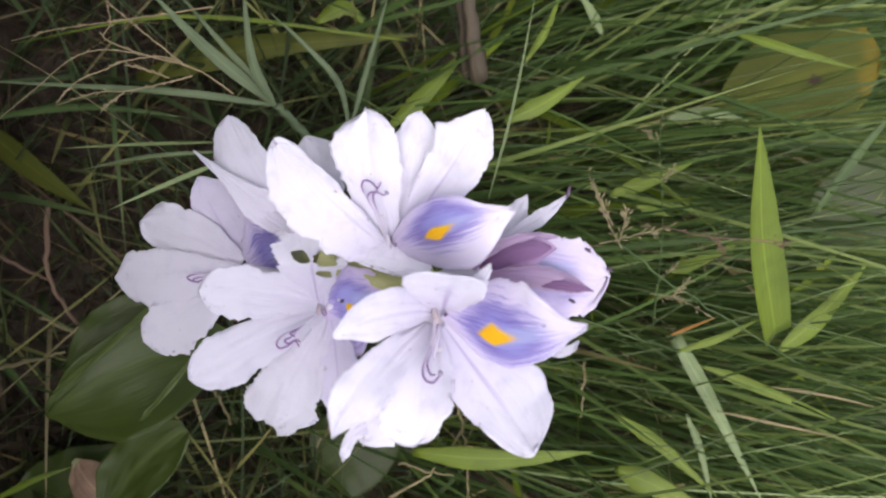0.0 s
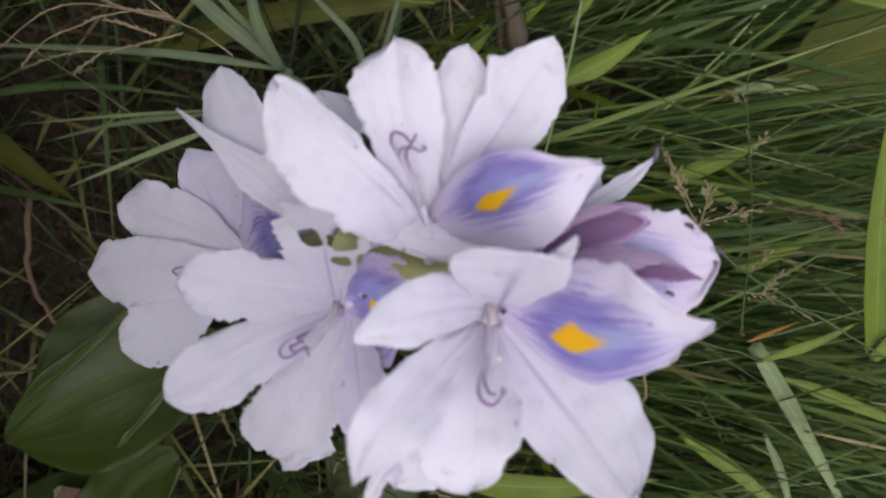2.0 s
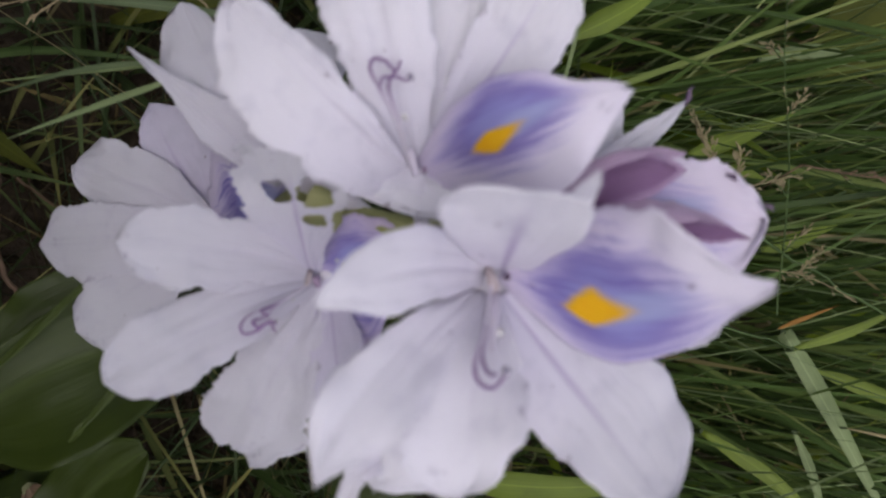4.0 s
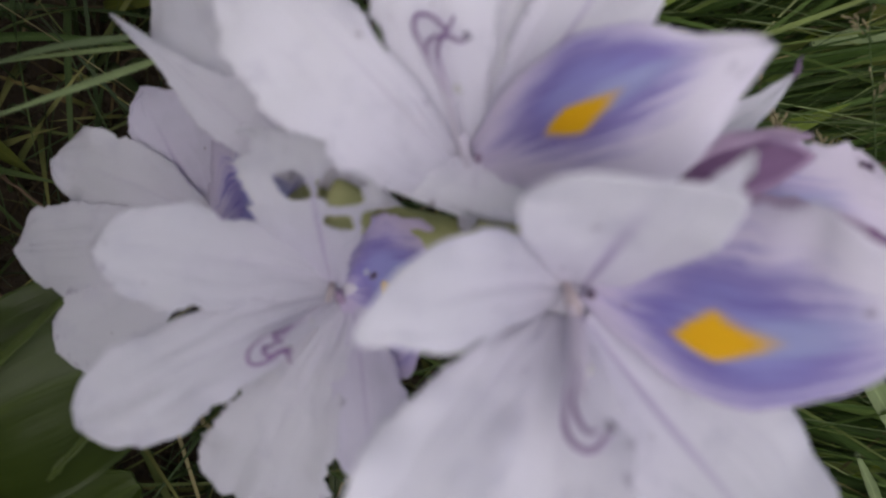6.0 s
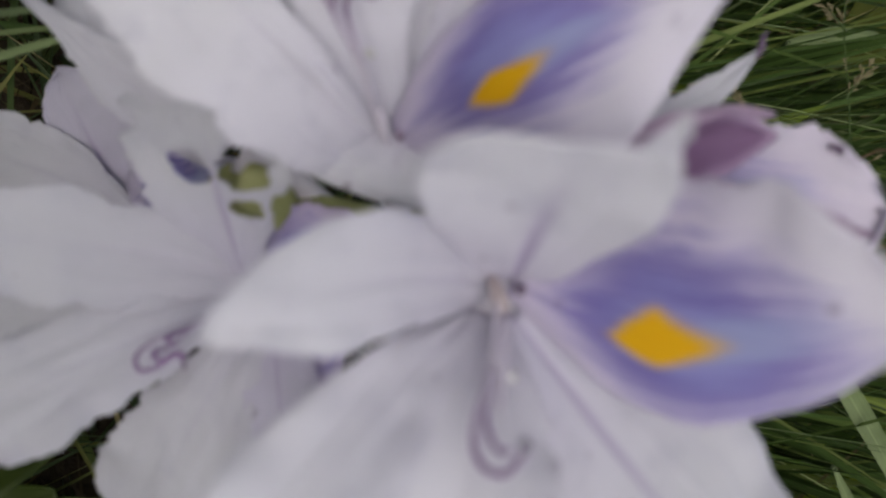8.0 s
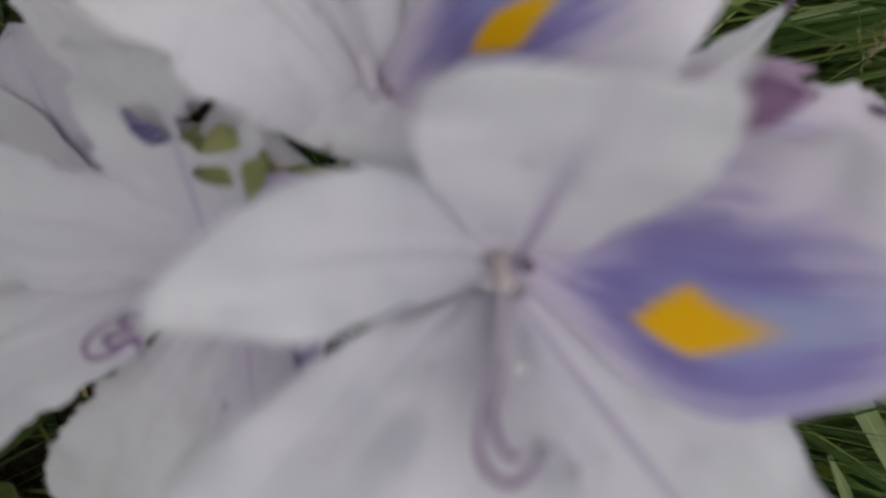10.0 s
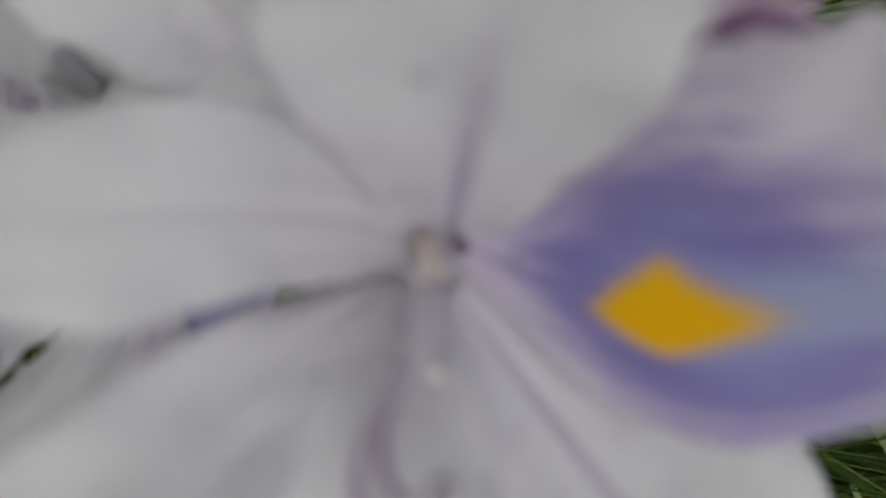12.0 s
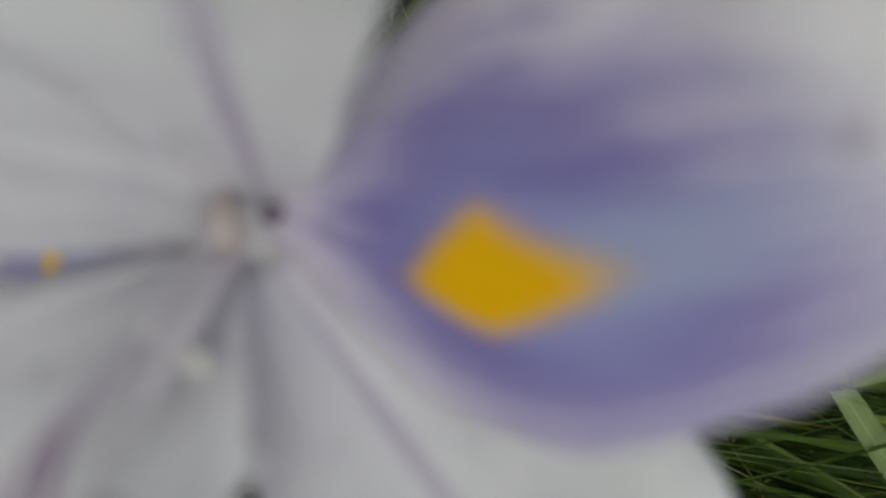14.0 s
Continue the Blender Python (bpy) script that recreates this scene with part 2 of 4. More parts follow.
POLLEN = Nodes("pollen").done((0.58, 0.57, 0.57), 0.6, 0.2)


def soil_material():
    """Damp soil under the plants, and turf and thatch where the meadow goes on."""
    n = Nodes("soil")
    a, b = n.noise(18.0, None, 6.0), n.noise(140.0, None, 5.0)
    c = n.mix(a, (0.026, 0.019, 0.012), (0.066, 0.048, 0.031))
    c = n.mix(n.ramp(b, 0.5, 0.75), c, (0.08, 0.06, 0.036))
    place = n.t.nodes.new("ShaderNodeTexCoord").outputs["Object"]
    far = n.t.nodes.new("ShaderNodeVectorMath")
    far.operation = "LENGTH"
    n.t.links.new(place, far.inputs[0])
    turf = n.mix(n.ramp(n.noise(1.7, None, 6.0), 0.35, 0.65), (0.035, 0.055, 0.016), (0.085, 0.12, 0.03))
    turf = n.mix(n.m("MULTIPLY", n.ramp(n.noise(9.0, None, 5.0), 0.5, 0.7), 0.6), turf, (0.12, 0.11, 0.045))
    turf = n.mix(n.m("MULTIPLY", n.ramp(n.noise(0.06, None, 4.0), 0.4, 0.65), 0.5), turf, (0.05, 0.085, 0.02))
    reach = n.m("ADD", far.outputs["Value"], n.m("MULTIPLY", n.m("SUBTRACT", n.noise(2.5, None, 4.0), 0.5), 3.0))
    c = n.mix(n.ramp(reach, 0.3, 2.4), c, turf)
    n.bump(b, 0.8, 0.01)
    return n.done(c, 0.9)


SOIL = soil_material()


# ---- building helpers ----
def curve_at(pts, k):
    """Quadratic through its control point."""
    a, b, c = pts
    return a * (1 - k) ** 2 + b * 2 * k * (1 - k) + c * k * k


STATIONS = (0.0, 0.2, 0.4, 0.6, 0.8, 0.9, 1.0)


def smooth_widths(ws, k):
    """Half width between the stations, with eased joins."""
    x = np.array(STATIONS)
    y = np.array(ws)
    d = np.gradient(y, x)
    i = int(min(np.searchsorted(x, k, "right") - 1, 5))
    h = x[i + 1] - x[i]
    t = (k - x[i]) / h
    return max(0.0, (1 + 2 * t) * (1 - t) ** 2 * y[i] + t * (1 - t) ** 2 * h * d[i] + t * t * (3 - 2 * t) * y[i + 1] + t * t * (t - 1) * h * d[i + 1])


def sheet(base, ctrl, tip, left, right, cup=0.0, ruffle=0.06, twist=0.0, rib=0.03, ragged=0.09, round_tip=True, holes=(), seed=1, rows=60, cols=28, face=(0, 0, 1), wave=3.0, skew=0.0, lean=0.0, jag=0.13):
    """A petal or broad leaf about a bent midline: half widths at seven stations on either side, cupped, ribbed and ruffled. Centimetres in the head's frame."""
    rnd = random.Random(seed)
    ph = [rnd.uniform(0, 6.28) for _ in range(6)]
    flip = lambda p: Vector((p[0], p[1], -p[2]))
    pts = [flip(base), flip(ctrl), flip(tip)]
    bm = bmesh.new()
    uvl = bm.loops.layers.uv.new("along")
    grid, uv = [], {}
    for i in range(rows + 1):
        k = math.sin(i / rows * math.pi / 2) ** 1.15 if round_tip else i / rows
        c = curve_at(pts, k)
        t = (curve_at(pts, min(1, k + 0.01)) - curve_at(pts, max(0, k - 0.01))).normalized()
        side = (Vector(face).cross(t).normalized() + lean * Vector(face)).normalized()
        side = Matrix.Rotation(radians(twist * k), 3, t) @ side
        nrm = t.cross(side).normalized()
        wl, wr = smooth_widths(left, k), smooth_widths(right, k)
        if round_tip and k > 0.86:
            e = max(0.0, 1 - ((k - 0.86) / 0.14) ** 2.6) ** 0.42
            wl, wr = wl * e + 0.004, wr * e + 0.004
        wl *= 1 + ragged * noise.noise((k * 7, ph[0], 0)) * 2 + ragged * noise.noise((k * 22, ph[0], 3)) + 0.9 * ragged * noise.noise((k * 48, ph[0], 6)) - 2.2 * ragged * max(0.0, noise.noise((k * 14, ph[4], 9)) - 0.25)
        wr *= 1 + ragged * noise.noise((k * 7, ph[1], 5)) * 2 + ragged * noise.noise((k * 22, ph[1], 8)) + 0.9 * ragged * noise.noise((k * 48, ph[1], 11)) - 2.2 * ragged * max(0.0, noise.noise((k * 14, ph[5], 9)) - 0.25)
        row = []
        for j in range(cols + 1):
            v = 2 * j / cols - 1
            w = wl if v > 0 else wr
            off = cup * v * v * w
            off += rib * math.exp(-((v / 0.12) ** 2)) * (1 - k) * -1
            off += ruffle * v * v * k * (math.sin(wave * 4 * k + ph[2] + (2 if v > 0 else 0)) + 0.6 * math.sin(wave * 9 * k + ph[3] + v))
            off += 0.55 * ruffle * noise.noise((v * 2.2 + ph[4], k * 3.5, ph[5])) + 0.25 * ruffle * noise.noise((v * 6 + ph[5], k * 7, ph[4]))
            p = c + side * (v * w) + nrm * off + t * (skew * v * w * k + jag * k ** 5 * (noise.noise((v * 3.3 + ph[2], ph[1], 2)) + 0.7 * noise.noise((v * 9 + ph[3], ph[0], 4)) + 0.35 * noise.noise((v * 23 + ph[1], ph[2], 7))))
            vert = bm.verts.new(W((p.x, p.y, -p.z)))
            uv[vert] = (v, k)
            row.append(vert)
        grid.append(row)
    for i in range(rows):
        for j in range(cols):
            quad = (grid[i][j], grid[i][j + 1], grid[i + 1][j + 1], grid[i + 1][j])
            mv, mk = sum(uv[q][0] for q in quad) / 4, sum(uv[q][1] for q in quad) / 4
            if any(((mk - h[0]) / h[2]) ** 2 + ((mv - h[1]) / h[3]) ** 2 < 1 + 0.7 * noise.noise((mk * 14, mv * 5, 1)) for h in holes):
                continue
            f = bm.faces.new(quad)
            f.smooth = True
            for loop in f.loops:
                loop[uvl].uv = uv[loop.vert]
    return bm


def tube(points, radii, sides=8, frame_cm=True, hollow=False):
    """A tapered tube along points."""
    bm = bmesh.new()
    uvl = bm.loops.layers.uv.new("along")
    ps = [W(p) if frame_cm else Vector(p) for p in points]
    n = len(ps)
    rings, uv = [], {}
    ref = Vector((0.3, 0.5, 0.8))
    for i, p in enumerate(ps):
        t = (ps[min(n - 1, i + 1)] - ps[max(0, i - 1)]).normalized()
        a = t.cross(ref).normalized()
        b = t.cross(a)
        r = 0.01 * (radii[i] if not isinstance(radii, (int, float)) else radii)
        ring = []
        for j in range(sides):
            an = 2 * math.pi * j / sides
            q = bm.verts.new(p + r * (math.cos(an) * a + math.sin(an) * b))
            uv[q] = (2 * j / sides - 1, i / (n - 1))
            ring.append(q)
        rings.append(ring)
    for i in range(n - 1):
        for j in range(sides):
            f = bm.faces.new((rings[i][j], rings[i][(j + 1) % sides], rings[i + 1][(j + 1) % sides], rings[i + 1][j]))
            f.smooth = True
            for loop in f.loops:
                loop[uvl].uv = uv[loop.vert]
    for ring in (rings[-1:] if hollow else (rings[0], rings[-1])):
        f = bm.faces.new(ring)
        for loop in f.loops:
            loop[uvl].uv = uv[loop.vert]
    bmesh.ops.recalc_face_normals(bm, faces=bm.faces)
    return bm


def bend(pts, n=12):
    """Smooth points through a few given ones (Catmull-Rom)."""
    ps = [Vector(p) for p in pts]
    ps = [2 * ps[0] - ps[1]] + ps + [2 * ps[-1] - ps[-2]]
    out = []
    for i in range(1, len(ps) - 2):
        for k in range(n):
            t = k / n
            a, b, c, d = ps[i - 1 : i + 3]
            out.append(0.5 * (2 * b + (c - a) * t + (2 * a - 5 * b + 4 * c - d) * t * t + (3 * b - a - 3 * c + d) * t ** 3))
    return out + [ps[-2]]


ORIGIN = {}


def thing(name, place, label, category, group="", kind=""):
    ob = new(name)
    ob.empty_display_size = 0.02
    ob.location = place
    ORIGIN[ob.name] = Vector(place)
    return tagged(ob, label, category, group, kind)


def part(name, bm, material, parent, label="", thick=0.0):
    """One mesh under a thing or a part."""
    o = ORIGIN[parent.name]
    bmesh.ops.translate(bm, verts=bm.verts, vec=-o)
    me = bpy.data.meshes.new(name)
    bm.to_mesh(me)
    bm.free()
    me.materials.append(material)
    ob = new(name, me)
    ob.parent = parent
    ORIGIN[ob.name] = o
    if thick:
        md = ob.modifiers.new("thickness", "SOLIDIFY")
        md.thickness, md.offset = thick, 0.0
    return tagged(ob, label)


def solo(name, bm, material, place, label, category, group="", kind="", thick=0.0):
    """One mesh that is a thing of its own."""
    bmesh.ops.translate(bm, verts=bm.verts, vec=-Vector(place))
    me = bpy.data.meshes.new(name)
    bm.to_mesh(me)
    bm.free()
    me.materials.append(material)
    ob = new(name, me)
    ob.location = place
    if thick:
        md = ob.modifiers.new("thickness", "SOLIDIFY")
        md.thickness, md.offset = thick, 0.0
    return tagged(ob, label, category, group, kind)


def ball(p, rx, ry, rz, seed=0):
    bm = bmesh.new()
    bmesh.ops.create_icosphere(bm, subdivisions=2, radius=1.0)
    rnd = random.Random(seed)
    m = Euler((rnd.uniform(0, 3), rnd.uniform(0, 3), rnd.uniform(0, 3))).to_matrix()
    c = W(p)
    for v in bm.verts:
        v.co = c + m @ Vector((v.co.x * rx, v.co.y * ry, v.co.z * rz)) * 0.01
    for f in bm.faces:
        f.smooth = True
    return bm


# ---- ground ----
def ground():
    bm = bmesh.new()
    xs = [-200, -40, -8, -2] + [-1.2 + 0.06 * i for i in range(41)] + [2, 8, 40, 200]
    grid = [[bm.verts.new((x, y, 0.0 if max(abs(x), abs(y)) > 1.5 else 0.014 * noise.noise((x * 9, y * 9, 0)) + 0.006 * noise.noise((x * 31, y * 31, 2)))) for x in xs] for y in xs]
    for i in range(len(xs) - 1):
        for j in range(len(xs) - 1):
            bm.faces.new((grid[i][j], grid[i][j + 1], grid[i + 1][j + 1], grid[i + 1][j])).smooth = True
    solo("ground", bm, SOIL, (0, 0, 0), "dark damp soil under matted grass and straw", "ground", kind="structure")


ground()

# ---- the water hyacinth ----
FOOT = W((-6.0, -1.0, 30.0))
FOOT.z = 0.0
plant = thing("water_hyacinth", FOOT, "flowering water hyacinth with pale lilac blooms above glossy leaves", "flowering plant")


def flower(throat, back, label, mouth=0.40):
    """The tube of a bloom, from its throat back to the spike; its petals hang on it."""
    throat = (throat[0], throat[1], throat[2] + 0.02)
    pts = bend([throat, tuple(0.5 * (a + b) + o for a, b, o in zip(throat, back, (0.1, -0.1, 0.25))), back], 8)
    n = len(pts)
    bm = tube(pts, [0.12 + mouth * (1 - i / (n - 1)) ** 3 for i in range(n)], 18)
    return part("flower", bm, THROAT, plant, label)


SEED = [10]


def petal(fl, base, ctrl, tip, left, right, material=None, label="", **kw):
    SEED[0] += 1
    return part("petal", sheet(base, ctrl, tip, left, right, seed=SEED[0], **kw), material or PETAL_PLAIN, fl, label, 0.0003)


def stamen(fl, pts, r=0.024, pale=2):
    """A stamen: pale filament, then its dark curled end."""
    ps = bend(pts, 8)
    cut = pale * 8
    st = part("stamen", tube(ps[: cut + 1], r * 0.8, 7), FILAMENT_PALE, fl, "pale filament with a curled purple end")
    rest = ps[cut:]
    part_end = tube(rest, [r * (0.8 + 0.5 * math.sin(math.pi * (0.15 + 0.75 * i / (len(rest) - 1))) - 0.2) for i in range(len(rest))], 7)
    part("stamen", part_end, FILAMENT, fl, "curled purple stamen tip")
    return st


def anther(fl, p, r=0.06, material=None):
    return part("anther", ball(p, r, r * 0.8, r * 1.1, 4), material or POLLEN, fl, "small pale anther")


AXIS = (-1.62, -1.08, 19.70)

# front bloom
fb = flower((-0.18, -1.71, 16.95), AXIS, "open lilac-white bloom with a blue and yellow banner petal")
petal(fb, (0.01, -1.99, 16.90), (1.27, -3.69, 16.90), (2.22, -4.94, 15.70), (0.16, 0.72, 1.09, 1.39, 1.28, 1.02, 0.54), (0.28, 0.74, 0.94, 0.88, 0.65, 0.50, 0.28), PETAL_LIT, ruffle=0.08, ragged=0.03, jag=0.06, cup=-0.05, lean=-0.36)
petal(fb, (-0.28, -1.99, 16.90), (-0.51, -3.27, 15.00), (-0.67, -4.70, 15.50), (0.15, 0.48, 0.68, 0.74, 0.60, 0.46, 0.30), (0.15, 0.46, 0.68, 0.88, 0.92, 0.79, 0.54), PETAL_LIT_PLAIN, ruffle=0.08, cup=0.20)
petal(fb, (-0.73, -2.59, 17.00), (-1.37, -3.77, 16.60), (-2.05, -5.05, 16.80), (0.16, 0.45, 0.66, 0.88, 0.88, 0.74, 0.44), (0.16, 0.40, 0.59, 0.74, 0.71, 0.59, 0.37), PETAL_LIT_PLAIN, ruffle=0.09)
petal(fb, (-1.95, -4.57, 16.60), (-2.41, -4.63, 16.30), (-2.53, -5.36, 16.40), (0.20, 0.20, 0.17, 0.16, 0.14, 0.12, 0.03), (0.20, 0.20, 0.17, 0.16, 0.14, 0.12, 0.03), PETAL_LIT_PLAIN, round_tip=False)
petal(fb, (-0.43, -1.94, 16.90), (-1.55, -2.73, 14.90), (-2.48, -4.24, 14.60), (0.15, 0.35, 0.51, 0.64, 0.43, 0.24, 0.03), (0.10, 0.29, 0.48, 0.60, 0.63, 0.40, 0.03), PETAL_LIT_PLAIN, ruffle=0.12, cup=0.10, round_tip=False, ragged=0.05)
petal(fb, (-0.28, -1.64, 16.90), (-1.36, -1.36, 14.90), (-2.45, -1.97, 14.50), (0.22, 0.38, 0.46, 0.53, 0.38, 0.20, 0.11), (0.27, 0.51, 0.64, 0.56, 0.36, 0.23, 0.13), PETAL_LIT_PLAIN, ruffle=0.05, cup=-0.10, ragged=0.025, jag=0.05)
petal(fb, (-0.01, -1.62, 16.95), (0.09, -1.18, 15.50), (0.28, -0.59, 14.30), (0.26, 0.62, 0.90, 1.10, 1.16, 1.11, 0.88), (0.22, 0.42, 0.58, 0.74, 0.80, 0.76, 0.64), PETAL_VEINED, round_tip=False, cup=0.08, ruffle=0.04, ragged=0.02, jag=0.04, skew=-0.3, lean=0.15)
petal(fb, (-0.01, -1.64, 16.85), (1.65, -2.75, 15.60), (3.26, -1.77, 14.70), (0.64, 1.60, 1.62, 1.56, 1.00, 0.53, 0.03), (0.14, 0.46, 0.81, 0.82, 0.46, 0.20, 0.03), BANNER, "banner petal with a violet patch and yellow eye", round_tip=False, ruffle=0.05, cup=-0.08, ragged=0.03, lean=0.58)
petal(fb, (0.71, -0.99, 15.50), (0.94, -0.69, 14.90), (1.06, -0.36, 14.50), (0.24, 0.25, 0.24, 0.20, 0.13, 0.08, 0.03), (0.18, 0.18, 0.17, 0.13, 0.09, 0.07, 0.03), PETAL_LIT_PLAIN, "rolled corner of the upright petal", cup=0.2, ruffle=0.03)
stamen(fb, [(-0.18, -1.68, 16.70), (-0.31, -2.38, 15.90), (-0.45, -2.72, 15.45), (-0.48, -2.95, 15.30), (-0.40, -3.10, 15.20), (-0.24, -3.14, 15.15), (-0.11, -3.02, 15.15), (-0.05, -2.93, 15.15)], 0.030, 1)
stamen(fb, [(-0.18, -1.71, 16.70), (-0.26, -2.41, 15.80), (-0.37, -2.70, 15.45), (-0.35, -2.87, 15.30), (-0.27, -2.97, 15.20), (-0.18, -2.95, 15.15)], 0.026, 1)
stamen(fb, [(-0.20, -1.74, 16.70), (-0.21, -2.24, 16.10), (-0.22, -2.63, 15.70), (-0.25, -2.73, 15.65)], 0.022)
anther(fb, (-0.06, -2.91, 15.12), 0.07, ANTHER)
anther(fb, (-0.11, -2.49, 16.05), 0.08)
part("stamen", tube(bend([(-0.11, -1.95, 16.55), (-0.18, -2.40, 15.98), (-0.25, -2.76, 15.58)], 5), [0.045, 0.05, 0.055, 0.06, 0.06, 0.06, 0.055, 0.05, 0.04, 0.03, 0.015], 8), FILAMENT_PALE, fb, "broad pale translucent filament")
# solid dark ball in place of the shade inside the tube
part("hollow_ball", ball((0.06, -1.70, 16.72), 0.06, 0.06, 0.12, 1), MOUTH, fb, "dark ball painted as the shaded mouth of the flower tube")
part("stamen_column", tube(bend([(-0.25, -1.48, 17.00), (-0.22, -1.63, 16.72), (-0.17, -1.82, 16.60), (-0.16, -2.02, 16.60)], 4), [0.04 + 0.007 * i for i in range(7)] + [0.09, 0.095, 0.095, 0.09, 0.07, 0.03], 9), COLUMN, fb, "beige column of joined filaments")

# second open bloom, above
fa = flower((-1.48, 0.08, 17.90), AXIS, "open lilac-white bloom with a blue and yellow banner petal")
petal(fa, (-1.33, 0.27, 18.00), (-0.93, 1.98, 17.20), (-0.59, 3.68, 17.40), (0.24, 0.52, 0.68, 0.68, 0.59, 0.45, 0.27), (0.24, 0.52, 0.65, 0.65, 0.59, 0.45, 0.27), PETAL_LIT_PLAIN)
petal(fa, (-1.47, 0.27, 17.90), (-1.84, 1.87, 16.30), (-1.98, 3.55, 16.60), (0.23, 0.54, 0.74, 0.92, 1.01, 0.74, 0.38), (0.23, 0.47, 0.65, 0.74, 0.70, 0.54, 0.29), PETAL_LIT_PLAIN, ruffle=0.10)
petal(fa, (-1.26, 0.24, 17.90), (0.09, 1.76, 16.60), (1.10, 3.59, 16.90), (0.16, 0.40, 0.60, 0.75, 0.82, 0.50, 0.24), (0.16, 0.42, 0.63, 0.82, 0.69, 0.50, 0.27), PETAL_LIT, ruffle=0.08)
petal(fa, (-1.28, 0.14, 17.65), (-1.32, -0.25, 17.48), (-1.44, -0.63, 17.55), (0.50, 0.80, 0.98, 1.08, 1.05, 0.92, 0.62), (0.60, 1.00, 1.30, 1.45, 1.42, 1.25, 0.85), PETAL_LIT_PLAIN, ruffle=0.05, ragged=0.03, jag=0.08, cup=0.04)
petal(fa, (-1.59, 0.02, 17.80), (-2.62, 0.98, 15.90), (-4.25, 2.73, 16.50), (0.45, 0.98, 1.16, 1.20, 1.02, 0.72, 0.34), (0.16, 0.26, 0.34, 0.38, 0.34, 0.32, 0.26), PETAL_LIT_PLAIN, ruffle=0.12, cup=0.03, jag=0.16)
petal(fa, (-1.31, 0.05, 17.70), (0.18, 0.70, 15.60), (1.62, 0.93, 15.40), (0.31, 0.65, 0.78, 0.64, 0.26, 0.17, 0.05), (0.15, 0.79, 1.15, 1.21, 0.85, 0.49, 0.05), BANNER_SMALL_EYE, "banner petal with a violet patch and yellow eye", round_tip=False, ruffle=0.05, cup=-0.08, ragged=0.02, lean=0.25)
stamen(fa, [(-1.53, 0.09, 17.70), (-1.73, 0.84, 17.00), (-1.97, 1.34, 16.75), (-2.09, 1.59, 16.60), (-2.04, 1.76, 16.60), (-1.86, 1.73, 16.60), (-1.69, 1.57, 16.60), (-1.60, 1.73, 16.60)], 0.027, 1)
stamen(fa, [(-1.53, 0.09, 17.70), (-1.75, 0.91, 16.90), (-1.93, 1.27, 16.65), (-1.88, 1.44, 16.55), (-1.68, 1.45, 16.50), (-1.51, 1.38, 16.50), (-1.43, 1.46, 16.50)], 0.025, 1)
stamen(fa, [(-1.52, 0.08, 17.70), (-1.66, 0.81, 16.95), (-1.81, 1.31, 16.70), (-1.71, 1.50, 16.55), (-1.62, 1.63, 16.50)], 0.027, 1)
part("hollow_ball", ball((-1.30, 0.12, 17.55), 0.06, 0.05, 0.10, 2), THROAT_MAUVE, fa, "mauve mouth of the flower tube")
part("stamen_column", tube(bend([(-1.45, 0.02, 17.65), (-1.47, 0.16, 17.40), (-1.50, 0.40, 17.20)], 4), [0.04, 0.05, 0.06, 0.07, 0.07, 0.07, 0.06, 0.05, 0.03], 9), FILAMENT_PALE, fa, "pale column of joined filaments")
anther(fa, (-1.56, 0.87, 16.75), 0.07)
anther(fa, (-1.44, 1.44, 16.48), 0.065, ANTHER)

# third bloom, lower on the spike
fc = flower((-3.52, -1.75, 19.20), AXIS, "open lilac-white bloom with insect-eaten petals", 0.02)
petal(fc, (-3.35, -2.00, 19.20), (-3.02, -3.43, 18.70), (-3.05, -4.98, 19.10), (0.19, 0.43, 0.64, 0.73, 0.67, 0.50, 0.27), (0.19, 0.35, 0.50, 0.60, 0.53, 0.40, 0.20), PETAL_LILAC)
petal(fc, (-3.47, -2.01, 19.20), (-4.20, -3.55, 18.50), (-5.27, -5.29, 19.40), (0.18, 0.47, 0.72, 1.02, 1.08, 0.88, 0.56), (0.18, 0.46, 0.65, 0.90, 1.05, 1.11, 0.99), round_tip=False, ragged=0.10, ruffle=0.12, rows=60)
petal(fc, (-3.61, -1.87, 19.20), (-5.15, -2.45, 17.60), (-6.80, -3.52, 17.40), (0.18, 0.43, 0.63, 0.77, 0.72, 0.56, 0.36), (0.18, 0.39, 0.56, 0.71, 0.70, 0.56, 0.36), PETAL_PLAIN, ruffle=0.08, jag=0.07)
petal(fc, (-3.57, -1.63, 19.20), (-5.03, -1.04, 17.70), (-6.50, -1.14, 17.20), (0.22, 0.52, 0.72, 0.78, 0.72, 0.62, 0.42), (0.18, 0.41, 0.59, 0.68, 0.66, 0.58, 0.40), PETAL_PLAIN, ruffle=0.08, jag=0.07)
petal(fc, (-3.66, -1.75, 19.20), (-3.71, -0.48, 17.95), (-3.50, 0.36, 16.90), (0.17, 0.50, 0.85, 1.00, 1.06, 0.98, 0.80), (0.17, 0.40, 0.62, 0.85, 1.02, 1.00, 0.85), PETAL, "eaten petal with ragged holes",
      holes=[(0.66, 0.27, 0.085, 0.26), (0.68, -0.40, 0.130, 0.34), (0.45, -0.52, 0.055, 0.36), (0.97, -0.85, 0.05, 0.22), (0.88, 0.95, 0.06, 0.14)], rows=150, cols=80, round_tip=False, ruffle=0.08)
